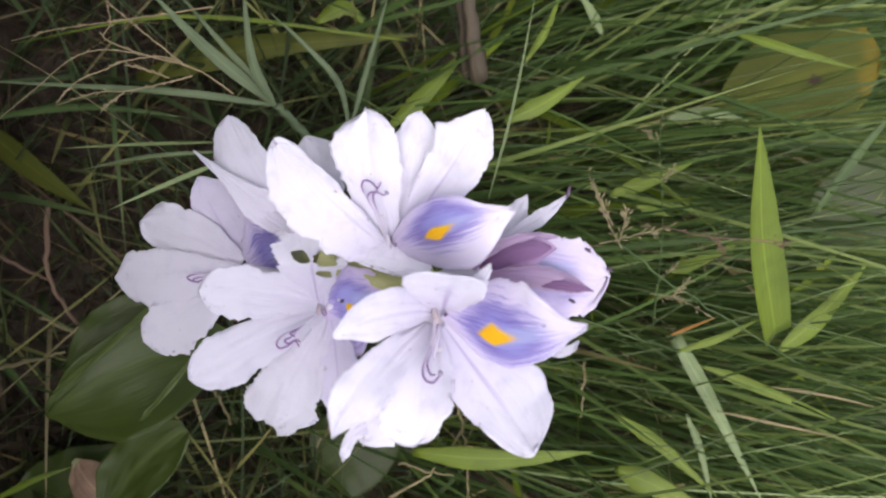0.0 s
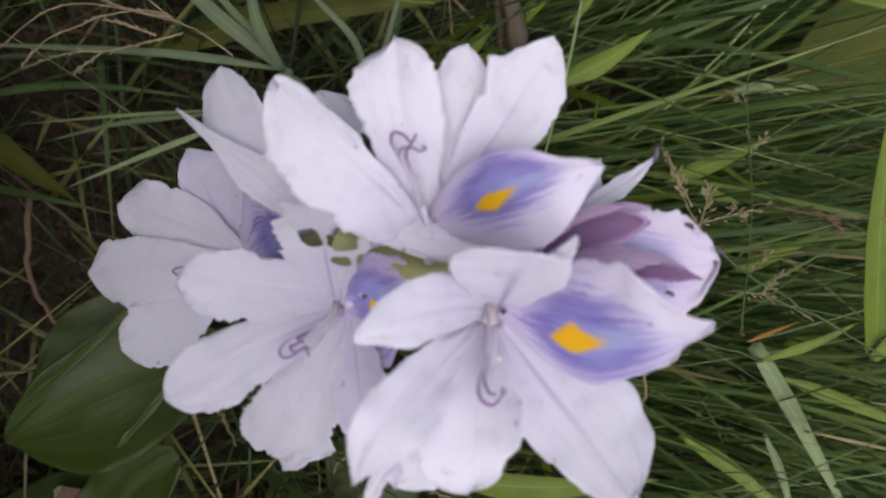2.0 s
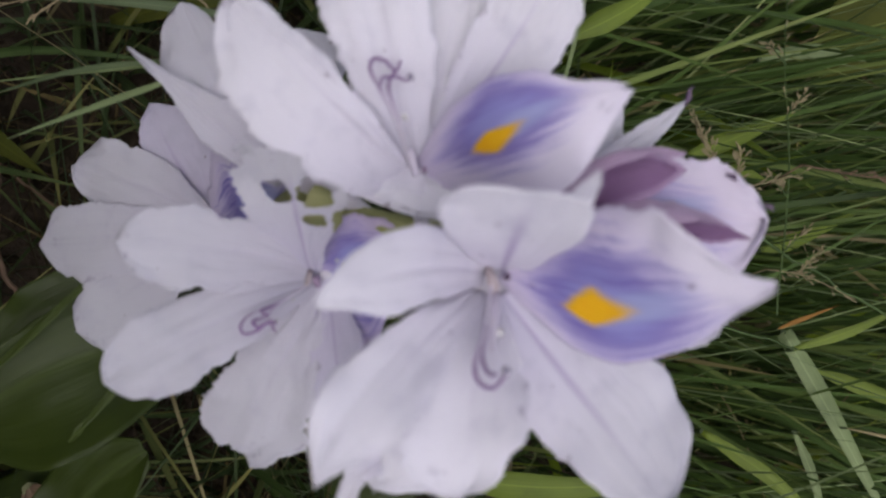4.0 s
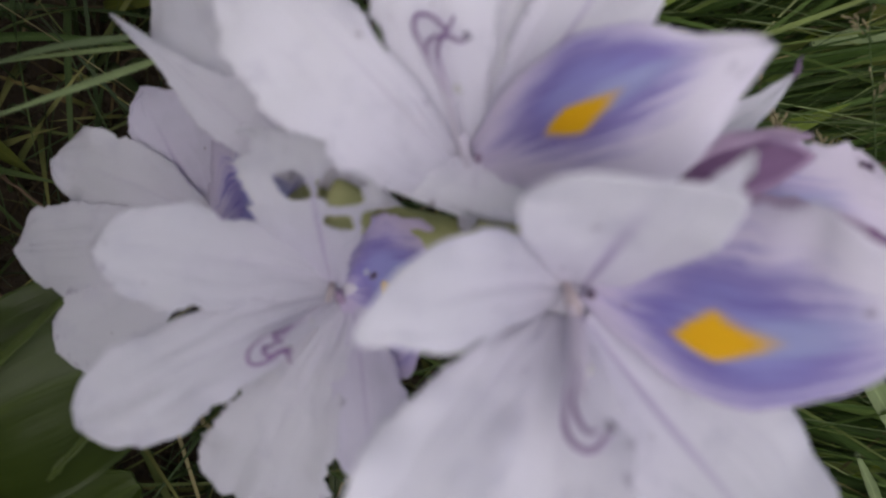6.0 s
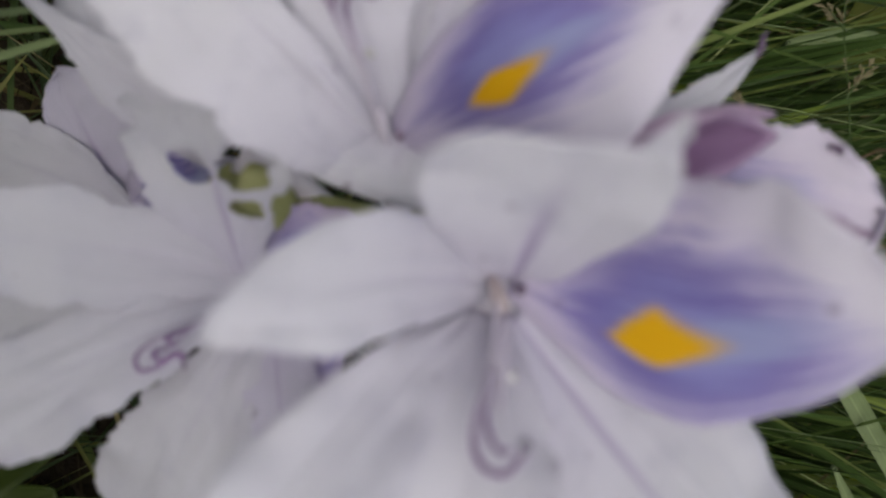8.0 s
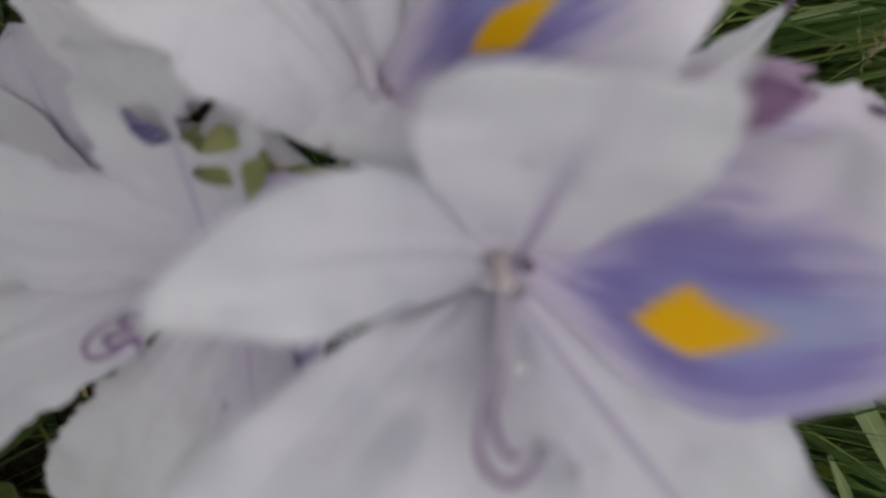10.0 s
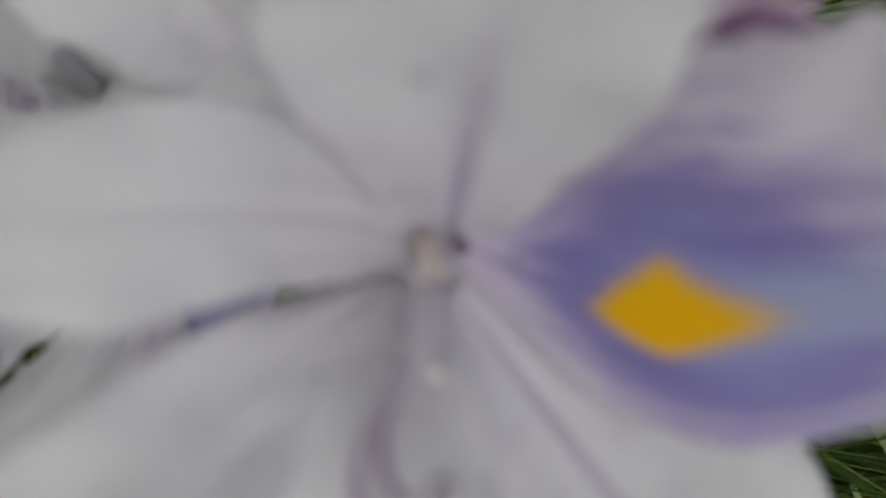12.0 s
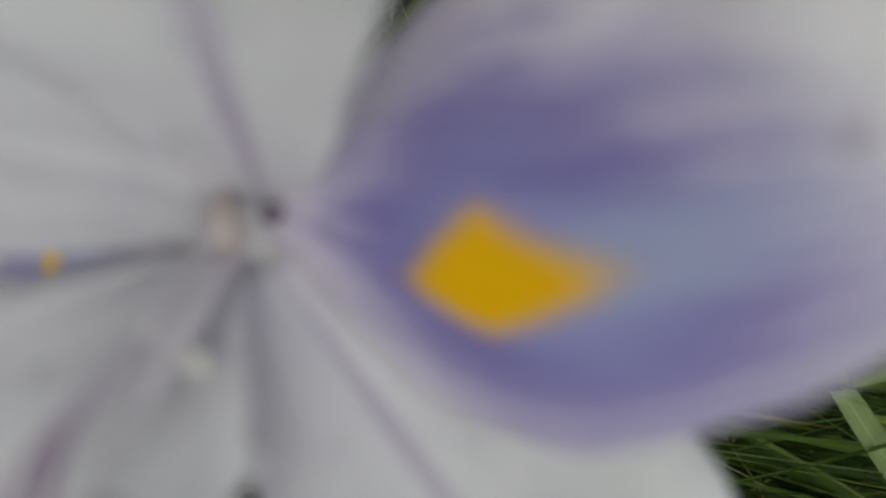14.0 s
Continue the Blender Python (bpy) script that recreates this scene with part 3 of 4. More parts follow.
petal(fc, (-3.58, -1.74, 19.15), (-2.60, -1.70, 19.25), (-1.42, -1.30, 19.35), (0.34, 0.95, 1.15, 1.05, 0.80, 0.50, 0.20), (0.20, 1.15, 1.55, 0.95, 0.30, 0.15, 0.03), BANNER_TINY_EYE, "banner petal with a violet patch and yellow eye", round_tip=False, ruffle=0.05, ragged=0.03, jag=0.05)
stamen(fc, [(-3.53, -1.78, 19.00), (-3.99, -2.19, 18.30), (-4.41, -2.37, 17.90), (-4.56, -2.56, 17.70), (-4.50, -2.72, 17.70), (-4.28, -2.67, 17.70), (-4.06, -2.53, 17.70), (-3.94, -2.69, 17.70)], 0.027, 1)
stamen(fc, [(-3.53, -1.78, 19.00), (-3.97, -2.16, 18.30), (-4.20, -2.43, 17.90), (-4.34, -2.50, 17.70), (-4.25, -2.60, 17.70), (-4.02, -2.49, 17.65), (-3.91, -2.55, 17.65)], 0.030, 1)
stamen(fc, [(-3.57, -1.82, 19.00), (-3.91, -2.13, 18.30), (-4.08, -2.25, 17.90), (-4.19, -2.32, 17.70), (-4.06, -2.41, 17.70)], 0.030, 1)
part("hollow_ball", ball((-3.50, -1.86, 18.95), 0.10, 0.07, 0.13, 3), THROAT_MAUVE, fc, "mauve mouth of the flower tube")
part("stamen_column", tube(bend([(-3.66, -1.62, 19.10), (-3.62, -1.74, 18.85), (-3.66, -1.92, 18.75)], 4), [0.03, 0.04, 0.05, 0.06, 0.06, 0.06, 0.05, 0.04, 0.03], 9), COLUMN, fc, "beige column of joined filaments")
anther(fc, (-2.97, -1.44, 18.30), 0.04)
# solid dark ball in place of shade behind the small anther
part("hollow_ball", ball((-2.90, -1.50, 18.55), 0.045, 0.10, 0.05, 5), MOUTH, fc, "small dark ball painted as a shaded gap beside the banner petal")
anther(fc, (-3.80, -2.17, 18.35), 0.035)

# fourth bloom, low at the back
fd = flower((-6.75, -0.64, 21.89), AXIS, "open lilac-white bloom low on the spike", 0.05)
petal(fd, (-6.93, -0.33, 22.22), (-7.83, 1.08, 22.00), (-8.49, 2.41, 22.33), (0.21, 0.39, 0.56, 0.58, 0.48, 0.35, 0.15), (0.28, 0.81, 1.12, 1.12, 0.86, 0.58, 0.28), PETAL_LILAC, ragged=0.09)
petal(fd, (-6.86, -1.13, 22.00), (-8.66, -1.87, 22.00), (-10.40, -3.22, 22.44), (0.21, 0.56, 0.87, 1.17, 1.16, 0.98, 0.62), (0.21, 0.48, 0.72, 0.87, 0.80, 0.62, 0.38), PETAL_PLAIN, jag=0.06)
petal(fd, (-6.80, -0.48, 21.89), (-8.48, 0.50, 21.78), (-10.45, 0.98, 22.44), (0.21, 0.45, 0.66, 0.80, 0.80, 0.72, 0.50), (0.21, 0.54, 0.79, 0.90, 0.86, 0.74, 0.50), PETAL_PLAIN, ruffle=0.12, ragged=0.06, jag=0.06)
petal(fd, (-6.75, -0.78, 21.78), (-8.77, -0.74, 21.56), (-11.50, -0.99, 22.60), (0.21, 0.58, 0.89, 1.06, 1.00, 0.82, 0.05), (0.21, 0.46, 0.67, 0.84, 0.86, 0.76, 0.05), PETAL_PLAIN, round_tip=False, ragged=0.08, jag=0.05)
petal(fd, (-6.60, -0.72, 21.89), (-4.88, -0.17, 21.12), (-4.75, 0.52, 21.60), (0.85, 1.65, 1.72, 1.42, 0.94, 0.56, 0.22), (0.22, 0.56, 0.78, 0.78, 0.64, 0.45, 0.22), BANNER_SIDE, "violet banner petal turned to the side")
stamen(fd, [(-6.88, -0.77, 21.56), (-7.71, -0.86, 21.34), (-8.18, -0.84, 21.23), (-8.42, -0.95, 21.23), (-8.17, -1.08, 21.23), (-7.85, -1.00, 21.23)], 0.030, 1)
stamen(fd, [(-6.88, -0.81, 21.56), (-7.63, -0.91, 21.34), (-8.04, -0.94, 21.23), (-8.21, -1.02, 21.18), (-8.02, -1.11, 21.18)], 0.026, 1)

# fifth bloom, behind the second
fe = flower((-3.81, 0.27, 19.40), AXIS, "lilac-white bloom half hidden behind another")
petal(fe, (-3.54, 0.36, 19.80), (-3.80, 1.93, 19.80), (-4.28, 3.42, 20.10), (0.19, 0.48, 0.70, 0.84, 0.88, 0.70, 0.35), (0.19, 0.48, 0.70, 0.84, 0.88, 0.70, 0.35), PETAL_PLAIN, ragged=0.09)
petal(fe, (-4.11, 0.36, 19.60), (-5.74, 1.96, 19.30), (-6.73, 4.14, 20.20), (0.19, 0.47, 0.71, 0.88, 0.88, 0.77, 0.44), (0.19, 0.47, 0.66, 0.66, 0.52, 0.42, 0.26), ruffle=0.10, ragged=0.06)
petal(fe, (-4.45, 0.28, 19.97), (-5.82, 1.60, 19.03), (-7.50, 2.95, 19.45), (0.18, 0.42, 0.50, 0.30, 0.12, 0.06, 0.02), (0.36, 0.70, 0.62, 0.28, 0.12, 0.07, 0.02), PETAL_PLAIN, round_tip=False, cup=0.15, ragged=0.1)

# sixth bloom, closing, towards the top of the spike
ff = flower((1.11, -0.45, 19.16), AXIS, "withering bloom folded shut, with mauve petal backs")
petal(ff, (1.71, 0.15, 19.26), (2.05, 0.87, 19.36), (2.49, 1.54, 19.36), (0.07, 0.16, 0.27, 0.31, 0.26, 0.16, 0.07), (0.07, 0.16, 0.27, 0.31, 0.26, 0.16, 0.07), PETAL_PLAIN)
petal(ff, (1.52, 0.08, 19.16), (2.56, 0.67, 18.75), (3.64, 1.57, 18.95), (0.10, 0.17, 0.21, 0.20, 0.13, 0.08, 0.02), (0.10, 0.18, 0.24, 0.23, 0.16, 0.10, 0.02), PETAL_PLAIN, round_tip=False, cup=0.2)
part("withered_tip", tube([(3.60, 1.50, 18.93), (3.68, 1.64, 18.91), (3.69, 1.76, 18.90), (3.76, 1.86, 18.90)], [0.05, 0.06, 0.04, 0.015], 7), MOUTH, ff, "dark shrivelled petal tip")
petal(ff, (1.09, -0.57, 18.85), (2.73, -0.53, 17.72), (4.53, -0.76, 17.72), (0.12, 0.55, 0.87, 1.04, 0.81, 0.57, 0.28), (0.12, 0.47, 0.75, 1.13, 1.26, 0.98, 0.47), BANNER_FADED, ruffle=0.08)
petal(ff, (1.05, -0.55, 18.33), (1.83, -0.02, 17.30), (2.92, 0.04, 17.20), (0.12, 0.32, 0.44, 0.44, 0.34, 0.22, 0.09), (0.12, 0.30, 0.40, 0.41, 0.34, 0.22, 0.09), PETAL_BACK, "folded petal with a dark mauve back", cup=-0.5, ragged=0.05)
petal(ff, (0.87, -0.59, 18.23), (1.34, 0.40, 17.41), (3.02, 0.34, 17.38), (0.06, 0.10, 0.12, 0.13, 0.13, 0.10, 0.04), (0.06, 0.10, 0.13, 0.14, 0.13, 0.10, 0.04), PETAL_PINK, "pinkish rim rolled over a folded petal", cup=-0.5, ragged=0.06)
petal(ff, (1.29, -0.77, 17.92), (2.50, -0.59, 17.20), (3.80, -1.01, 17.20), (0.09, 0.25, 0.31, 0.31, 0.23, 0.13, 0.03), (0.09, 0.25, 0.32, 0.34, 0.25, 0.13, 0.03), PETAL_PINK, "pinkish folded petal", round_tip=False, cup=-0.6)
petal(ff, (2.54, -0.97, 17.51), (3.21, -0.88, 17.00), (3.93, -1.11, 17.00), (0.04, 0.10, 0.15, 0.16, 0.12, 0.07, 0.01), (0.04, 0.12, 0.16, 0.19, 0.13, 0.07, 0.01), PETAL_BACK, "dark mauve tip of a folded petal", round_tip=False, cup=-0.5)
petal(ff, (2.60, -2.42, 17.82), (3.12, -3.14, 17.61), (3.62, -2.54, 17.41), (0.06, 0.15, 0.22, 0.22, 0.15, 0.10, 0.04), (0.06, 0.12, 0.15, 0.15, 0.12, 0.09, 0.04), cup=0.4)

for spot, size in (((3.44, 0.26, 18.05), 0.11), ((3.98, -0.02, 17.72), 0.08), ((4.52, -0.55, 17.55), 0.07), ((3.50, -1.40, 17.58), 0.07)):
    x, y, d = spot
    part("withered_tip", sheet((x - size, y + 0.4 * size, d), (x, y, d - 0.06), (x + size, y - 0.7 * size, d), (0.1 * size, 0.4 * size, 0.5 * size, 0.6 * size, 0.5 * size, 0.3 * size, 0.1 * size), (0.1 * size, 0.5 * size, 0.4 * size, 0.5 * size, 0.6 * size, 0.4 * size, 0.1 * size), rows=8, cols=6, ragged=0.3, seed=7), MOUTH, ff, "dark shrivelled mark on a petal edge", 0.0003)

# spike and stalk
part("stalk", tube(bend([(-0.40, -0.55, 18.90), (-0.85, -0.80, 19.10), (-1.62, -0.96, 19.50), (-3.30, -0.62, 20.00), (-4.45, -0.45, 20.70), tuple((FOOT - Vector((0, 0, EYE))).dot(ax) * 100 for ax in (RIGHT, UP, AHEAD))], 8), [0.22 + 0.010 * i for i in range(41)], 12), STALK, plant, "thick pale green flower stalk")


# hyacinth leaves at the foot
def leaf(base, ctrl, tip, left, right, material, **kw):
    SEED[0] += 1
    return part("leaf", sheet(base, ctrl, tip, left, right, seed=SEED[0], ruffle=0.15, ragged=0.01, **kw), material, plant, thick=0.0005)


leaf((-8.42, -3.48, 25.00), (-10.68, -3.45, 22.00), (-13.85, -5.82, 22.60), (0.39, 1.58, 2.17, 2.37, 1.87, 1.18, 0.59), (0.39, 1.18, 1.38, 1.18, 0.79, 0.49, 0.24), LEAF, cup=0.35)
leaf((-9.95, -2.61, 25.00), (-11.66, -2.50, 24.00), (-14.01, -4.40, 24.00), (0.42, 1.05, 1.47, 1.47, 1.05, 0.63, 0.25), (0.42, 1.05, 1.26, 1.16, 0.84, 0.50, 0.21), LEAF, cup=0.3)
leaf((-9.95, -6.99, 25.00), (-11.70, -7.87, 25.00), (-13.28, -10.26, 25.50), (0.44, 0.99, 1.21, 1.21, 0.99, 0.66, 0.35), (0.44, 0.99, 1.21, 1.21, 0.99, 0.66, 0.35), LEAF, cup=0.25)

LEAF_PALE = leaf_material("leaf_underside", (0.045, 0.070, 0.012), (0.075, 0.105, 0.020), 0.1, 0.45)
part("leaf", sheet((-9.80, -1.65, 22.40), (-11.46, -3.45, 22.00), (-13.47, -5.04, 22.20), (0.08, 0.12, 0.13, 0.13, 0.11, 0.08, 0.04), (0.08, 0.12, 0.13, 0.13, 0.11, 0.08, 0.04), seed=91, ruffle=0.05, ragged=0.02, lean=0.5), LEAF_PALE, plant, "pale upturned edge of a leaf", 0.0005)
part("leaf", sheet((-8.62, -3.71, 22.40), (-9.37, -4.80, 22.00), (-10.30, -5.81, 22.00), (0.06, 0.10, 0.11, 0.11, 0.09, 0.07, 0.03), (0.06, 0.10, 0.11, 0.11, 0.09, 0.07, 0.03), seed=92, ruffle=0.05, ragged=0.02, lean=0.5), LEAF_PALE, plant, "pale upturned edge of a leaf", 0.0005)

# ---- grass ----
def blade_mesh(bm, uvl, pts, width, fold=0.25, normal=None, neck=0.8):
    """A tapered, folded blade along points in metres."""
    n = len(pts)
    rows = []
    for i, p in enumerate(pts):
        k = i / (n - 1)
        t = (pts[min(n - 1, i + 1)] - pts[max(0, i - 1)]).normalized()
        side = t.cross(normal).normalized()
        up = side.cross(t)
        w = width * (neck + (1 - neck) * min(1, k * 3)) * max(0.02, 1 - k ** 2.2) * (1 + 0.05 * noise.noise((k * 9, width * 900, p.x * 40)))
        rows.append([(bm.verts.new(p - side * w + up * fold * w), -1, k), (bm.verts.new(p), 0, k), (bm.verts.new(p + side * w + up * fold * w), 1, k)])
    for a, b in zip(rows, rows[1:]):
        for j in (0, 1):
            f = bm.faces.new((a[j][0], a[j + 1][0], b[j + 1][0], b[j][0]))
            f.smooth = True
            look_up = {q[0]: (q[1], q[2]) for q in (a[j], a[j + 1], b[j], b[j + 1])}
            for loop in f.loops:
                loop[uvl].uv = look_up[loop.vert]


def to_head(p):
    q = p - Vector((0, 0, EYE))
    return q.dot(RIGHT) * 100, q.dot(UP) * 100, q.dot(AHEAD) * 100


def allowed(p):
    """Keeps the random grass behind the blooms and out of the way of the lens."""
    x, y, d = to_head(p)
    if d < 2:
        return (p - Vector((0, 0, EYE))).length > 0.2
    if d > 31 or x < -0.9 * d - 3:
        return True
    if x > 0.30 * d + 1.0:
        return d > 23
    if x < -0.30 * d:
        return d > 29
    return d > 25


def meadow(name, count, area, height, width, material, lean, seed, bias=(0, 0)):
    rnd = random.Random(seed)
    bm = bmesh.new()
    uvl = bm.loops.layers.uv.new("along")
    made = 0
    for _ in range(count * 6):
        if made >= count:
            break
        x, y = rnd.uniform(area[0], area[1]), rnd.uniform(area[2], area[3])
        h = rnd.uniform(*height)
        a, l = rnd.uniform(0, 6.283), rnd.uniform(*lean)
        dx, dy = math.cos(a) * l + bias[0], math.sin(a) * l + bias[1]
        root = Vector((x, y, 0))
        pts = [root + Vector((dx * h * k ** 1.6, dy * h * k ** 1.6, h * (k - 0.25 * l * k ** 3))) for k in (i / 7 for i in range(8))]
        if not all(allowed(p) for p in pts):
            continue
        nrm = Vector((rnd.uniform(-1, 1), rnd.uniform(-1, 1), rnd.uniform(0.1, 0.8))).normalized()
        blade_mesh(bm, uvl, pts, rnd.uniform(*width) / 2, 0.3, nrm)
        made += 1
    return solo(name, bm, material, (0, 0, 0), "", "grass", kind="stuff")


tagged(meadow("grass", 6500, (-0.55, 0.55, 0.06, 1.0), (0.16, 0.36), (0.002, 0.0045), GRASS, (0.02, 0.40), 3, (0, 0.18)), "dense thin green grass blades standing upright")
tagged(meadow("undergrowth_grass", 3200, (-0.5, 0.5, -0.25, 0.9), (0.05, 0.16), (0.002, 0.005), GRASS_SHADED, (0.3, 1.1), 4), "low dark tangled grass close to the soil")
tagged(meadow("broad_grass", 300, (-0.5, 0.5, 0.14, 0.9), (0.12, 0.28), (0.005, 0.010), GRASS_FRESH, (0.15, 0.6), 5), "broader fresh green grass leaves among thin blades")
tagged(meadow("thatch", 2200, (-0.35, 0.35, -0.30, 0.12), (0.02, 0.06), (0.0012, 0.0035), THATCH, (0.6, 2.0), 19), "matted brown dead grass and fine roots on the soil")
tagged(meadow("low_grass", 2100, (-0.35, 0.35, -0.22, 0.16), (0.03, 0.13), (0.0015, 0.004), GRASS_SHADED, (0.3, 1.4), 9), "short grass and stalks coloured dark for deep shade")
tagged(meadow("straw_litter", 220, (-0.5, 0.5, -0.2, 0.8), (0.06, 0.16), (0.0012, 0.003), STRAW, (0.8, 2.0), 6), "dry straw stems lying between the grass")
# thin pale blades added as painted sparkle among the grass
tagged(meadow("thin_grass", 800, (-0.5, 0.5, 0.08, 0.9), (0.20, 0.36), (0.0008, 0.0018), GRASS_PALE, (0.02, 0.5), 14, (0, 0.2)), "hair-thin grass blades coloured pale as highlights")
tagged(meadow("dry_blades", 300, (-0.45, 0.45, 0.10, 0.9), (0.10, 0.26), (0.002, 0.005), STRAW, (0.1, 0.8), 12), "scattered dead straw-coloured blades among green grass")
# out of view: two stands of grass added only to block sky from -y
tagged(meadow("unseen_tall_grass", 7500, (-0.6, 0.6, -0.6, -0.06), (0.35, 0.75), (0.003, 0.006), GRASS, (0.1, 0.5), 8), "unseen tall green grass added to shade the plant")
tagged(meadow("shade_grass", 2300, (-0.24, 0.24, -0.22, -0.035), (0.20, 0.42), (0.003, 0.007), GRASS, (0.05, 0.35), 28), "unseen upright green grass added to shade the rear blooms")


def turf(name, count, near, reach, height, width, material, seed, label, crowd=2.3):
    """Plain tapered blades all round the plant, thinning out with distance."""
    rng = np.random.default_rng(seed)
    r, a = near + (reach - near) * rng.random(count) ** crowd, rng.uniform(0, 2 * math.pi, count)
    x, y = r * np.cos(a), 0.2 + r * np.sin(a)
    keep = (np.abs(x) > 0.55) | (np.abs(y - 0.2) > 0.8)
    x, y, r = x[keep], y[keep], r[keep]
    n = len(x)
    h = rng.uniform(*height, n) * (1 + 0.25 * np.sin(3 * x + 1) * np.sin(2.3 * y))
    w = rng.uniform(*width, n) * (1 + r * 0.35) / 2
    la, ll, wa = rng.uniform(0, 2 * math.pi, n), rng.uniform(0.05, 0.7, n), rng.uniform(0, math.pi, n)
    verts = np.zeros((n, 7, 3))
    uvs = np.zeros((n, 7, 2))
    for row, (k, thin) in enumerate(((0.0, 0.8), (0.4, 1.0), (0.75, 0.65))):
        for side in (0, 1):
            sg = 2 * side - 1
            verts[:, 2 * row + side] = np.stack((x + np.cos(la) * ll * h * k ** 1.6 + sg * np.cos(wa) * w * thin, y + np.sin(la) * ll * h * k ** 1.6 + sg * np.sin(wa) * w * thin, h * (k - 0.25 * ll * k ** 3)), 1)
            uvs[:, 2 * row + side] = (sg, k)
    verts[:, 6] = np.stack((x + np.cos(la) * ll * h, y + np.sin(la) * ll * h, h * (1 - 0.25 * ll)), 1)
    uvs[:, 6] = (0, 1)
    base = (np.arange(n) * 7)[:, None]
    shape = [(0, 1, 3, 2), (2, 3, 5, 4), (4, 5, 6)]
    faces = []
    for f in shape:
        faces += (base + np.array(f)).tolist()
    me = bpy.data.meshes.new(name)
    me.from_pydata(verts.reshape(-1, 3).tolist(), [], faces)
    layer = me.uv_layers.new(name="along")
    loops = np.empty(len(me.loops), dtype=np.int32)
    me.loops.foreach_get("vertex_index", loops)
    layer.data.foreach_set("uv", uvs.reshape(-1, 2)[loops].ravel().astype(np.float32))
    me.materials.append(material)
    return tagged(new(name, me), label, "grass", kind="stuff")


turf("far_grass", 70000, 0.35, 5.0, (0.14, 0.36), (0.003, 0.006), GRASS, 7, "green grass spreading round the plant")
turf("far_dark_grass", 25000, 0.35, 4.0, (0.05, 0.18), (0.003, 0.007), GRASS_SHADED, 17, "low dark grass between the taller blades")
turf("far_straw", 3000, 0.4, 4.5, (0.10, 0.32), (0.002, 0.004), STRAW, 27, "scattered dry blades in the surrounding grass")
turf("distant_grass", 16000, 0.9, 14.0, (0.16, 0.42), (0.004, 0.007), GRASS, 37, "distant green grass thinning into the turf", 1.0)


def soil_under(p):
    """The place on the soil from which a leaning stem reaches p."""
    w = W(p)
    way = w - Vector((0, 0, EYE))
    return w + way * (w.z / -way.z)


def culm(p, width, n=5):
    a, b = soil_under(p), W(p)
    return tube([a.lerp(b, i / n) for i in range(n + 1)], width, 6, frame_cm=False)


def blade(pts, width, material, label, fold=0.25, neck=0.3):
    root = thing("grass_plant", soil_under(pts[0]), label, "grass plant")
    bm = bmesh.new()
    uvl = bm.loops.layers.uv.new("along")
    ps = [W(p) for p in bend(pts, 8)]
    blade_mesh(bm, uvl, ps, width / 200, fold, -AHEAD, neck)
    part("blade", bm, material, root, thick=0.0002)
    part("stem", culm(pts[0], min(0.1, width / 4)), GRASS_SHADED, root)
    return root


def twig(pts, width, material, label, name="dry_twig", category="twig"):
    ps = [soil_under(pts[0])] + [W(p + Vector((noise.noise(p * 3), noise.noise(p * 3 + Vector((7, 1, 2))), 0)) * 0.16) for p in bend(pts, 8)]
    n = len(ps)
    return solo(name, tube(ps, [width / 2 * (1 - 0.45 * i / (n - 1)) for i in range(n)], 7, frame_cm=False), material, ps[0], label, category)


def broad_leaf(base, ctrl, tip, left, right, material, label, **kw):
    SEED[0] += 1
    root = thing("hyacinth_plant", soil_under(base), label, "water plant")
    part("leaf", sheet(base, ctrl, tip, left, right, seed=SEED[0], ruffle=0.12, ragged=0.01, **kw), material, root, thick=0.0005)
    part("petiole", culm(base, 0.25), STALK, root)
    return root


def seed_head(stem, width, material, label, spikelets, size, seed, branches=(), husk=None, spread=0.7):
    """A grass seed head: stem, side branches, and spikelets set along their outer parts."""
    rnd = random.Random(seed)
    root = thing("seed_head", soil_under(stem[0]), label, "grass seed head", "seed heads in the grass")
    lines = [[p + Vector((rnd.uniform(-1, 1), rnd.uniform(-1, 1), 0)) * width * 0.2 for p in bend(ln, 8)] for ln in [stem, *branches]]
    for i, ln in enumerate(lines):
        part("stem" if i == 0 else "branch", tube(ln, [width / 2 * (1 - 0.6 * k / (len(ln) - 1)) for k in range(len(ln))], 6), material, root)
    part("culm", culm(stem[0], width / 2), material, root)
    for i in range(spikelets):
        ln = rnd.choice(lines)
        k = int(len(ln) * rnd.uniform(0.2, 0.95))
        along = (ln[min(k + 1, len(ln) - 1)] - ln[max(k - 1, 0)]).normalized()
        way = (along + spread * Vector((rnd.uniform(-1, 1), rnd.uniform(-1, 1), rnd.uniform(-0.5, 0.5)))).normalized()
        reach = size * rnd.uniform(1.2, 3.0)
        shape = [0.010, 0.008, 0.16 * size, 0.22 * size, 0.17 * size, 0.02]
        part("spikelet", tube([ln[k] + way * reach * f for f in (0.0, 0.45, 0.55, 0.72, 0.88, 1.0)], shape, 6), husk or material, root)
    return root


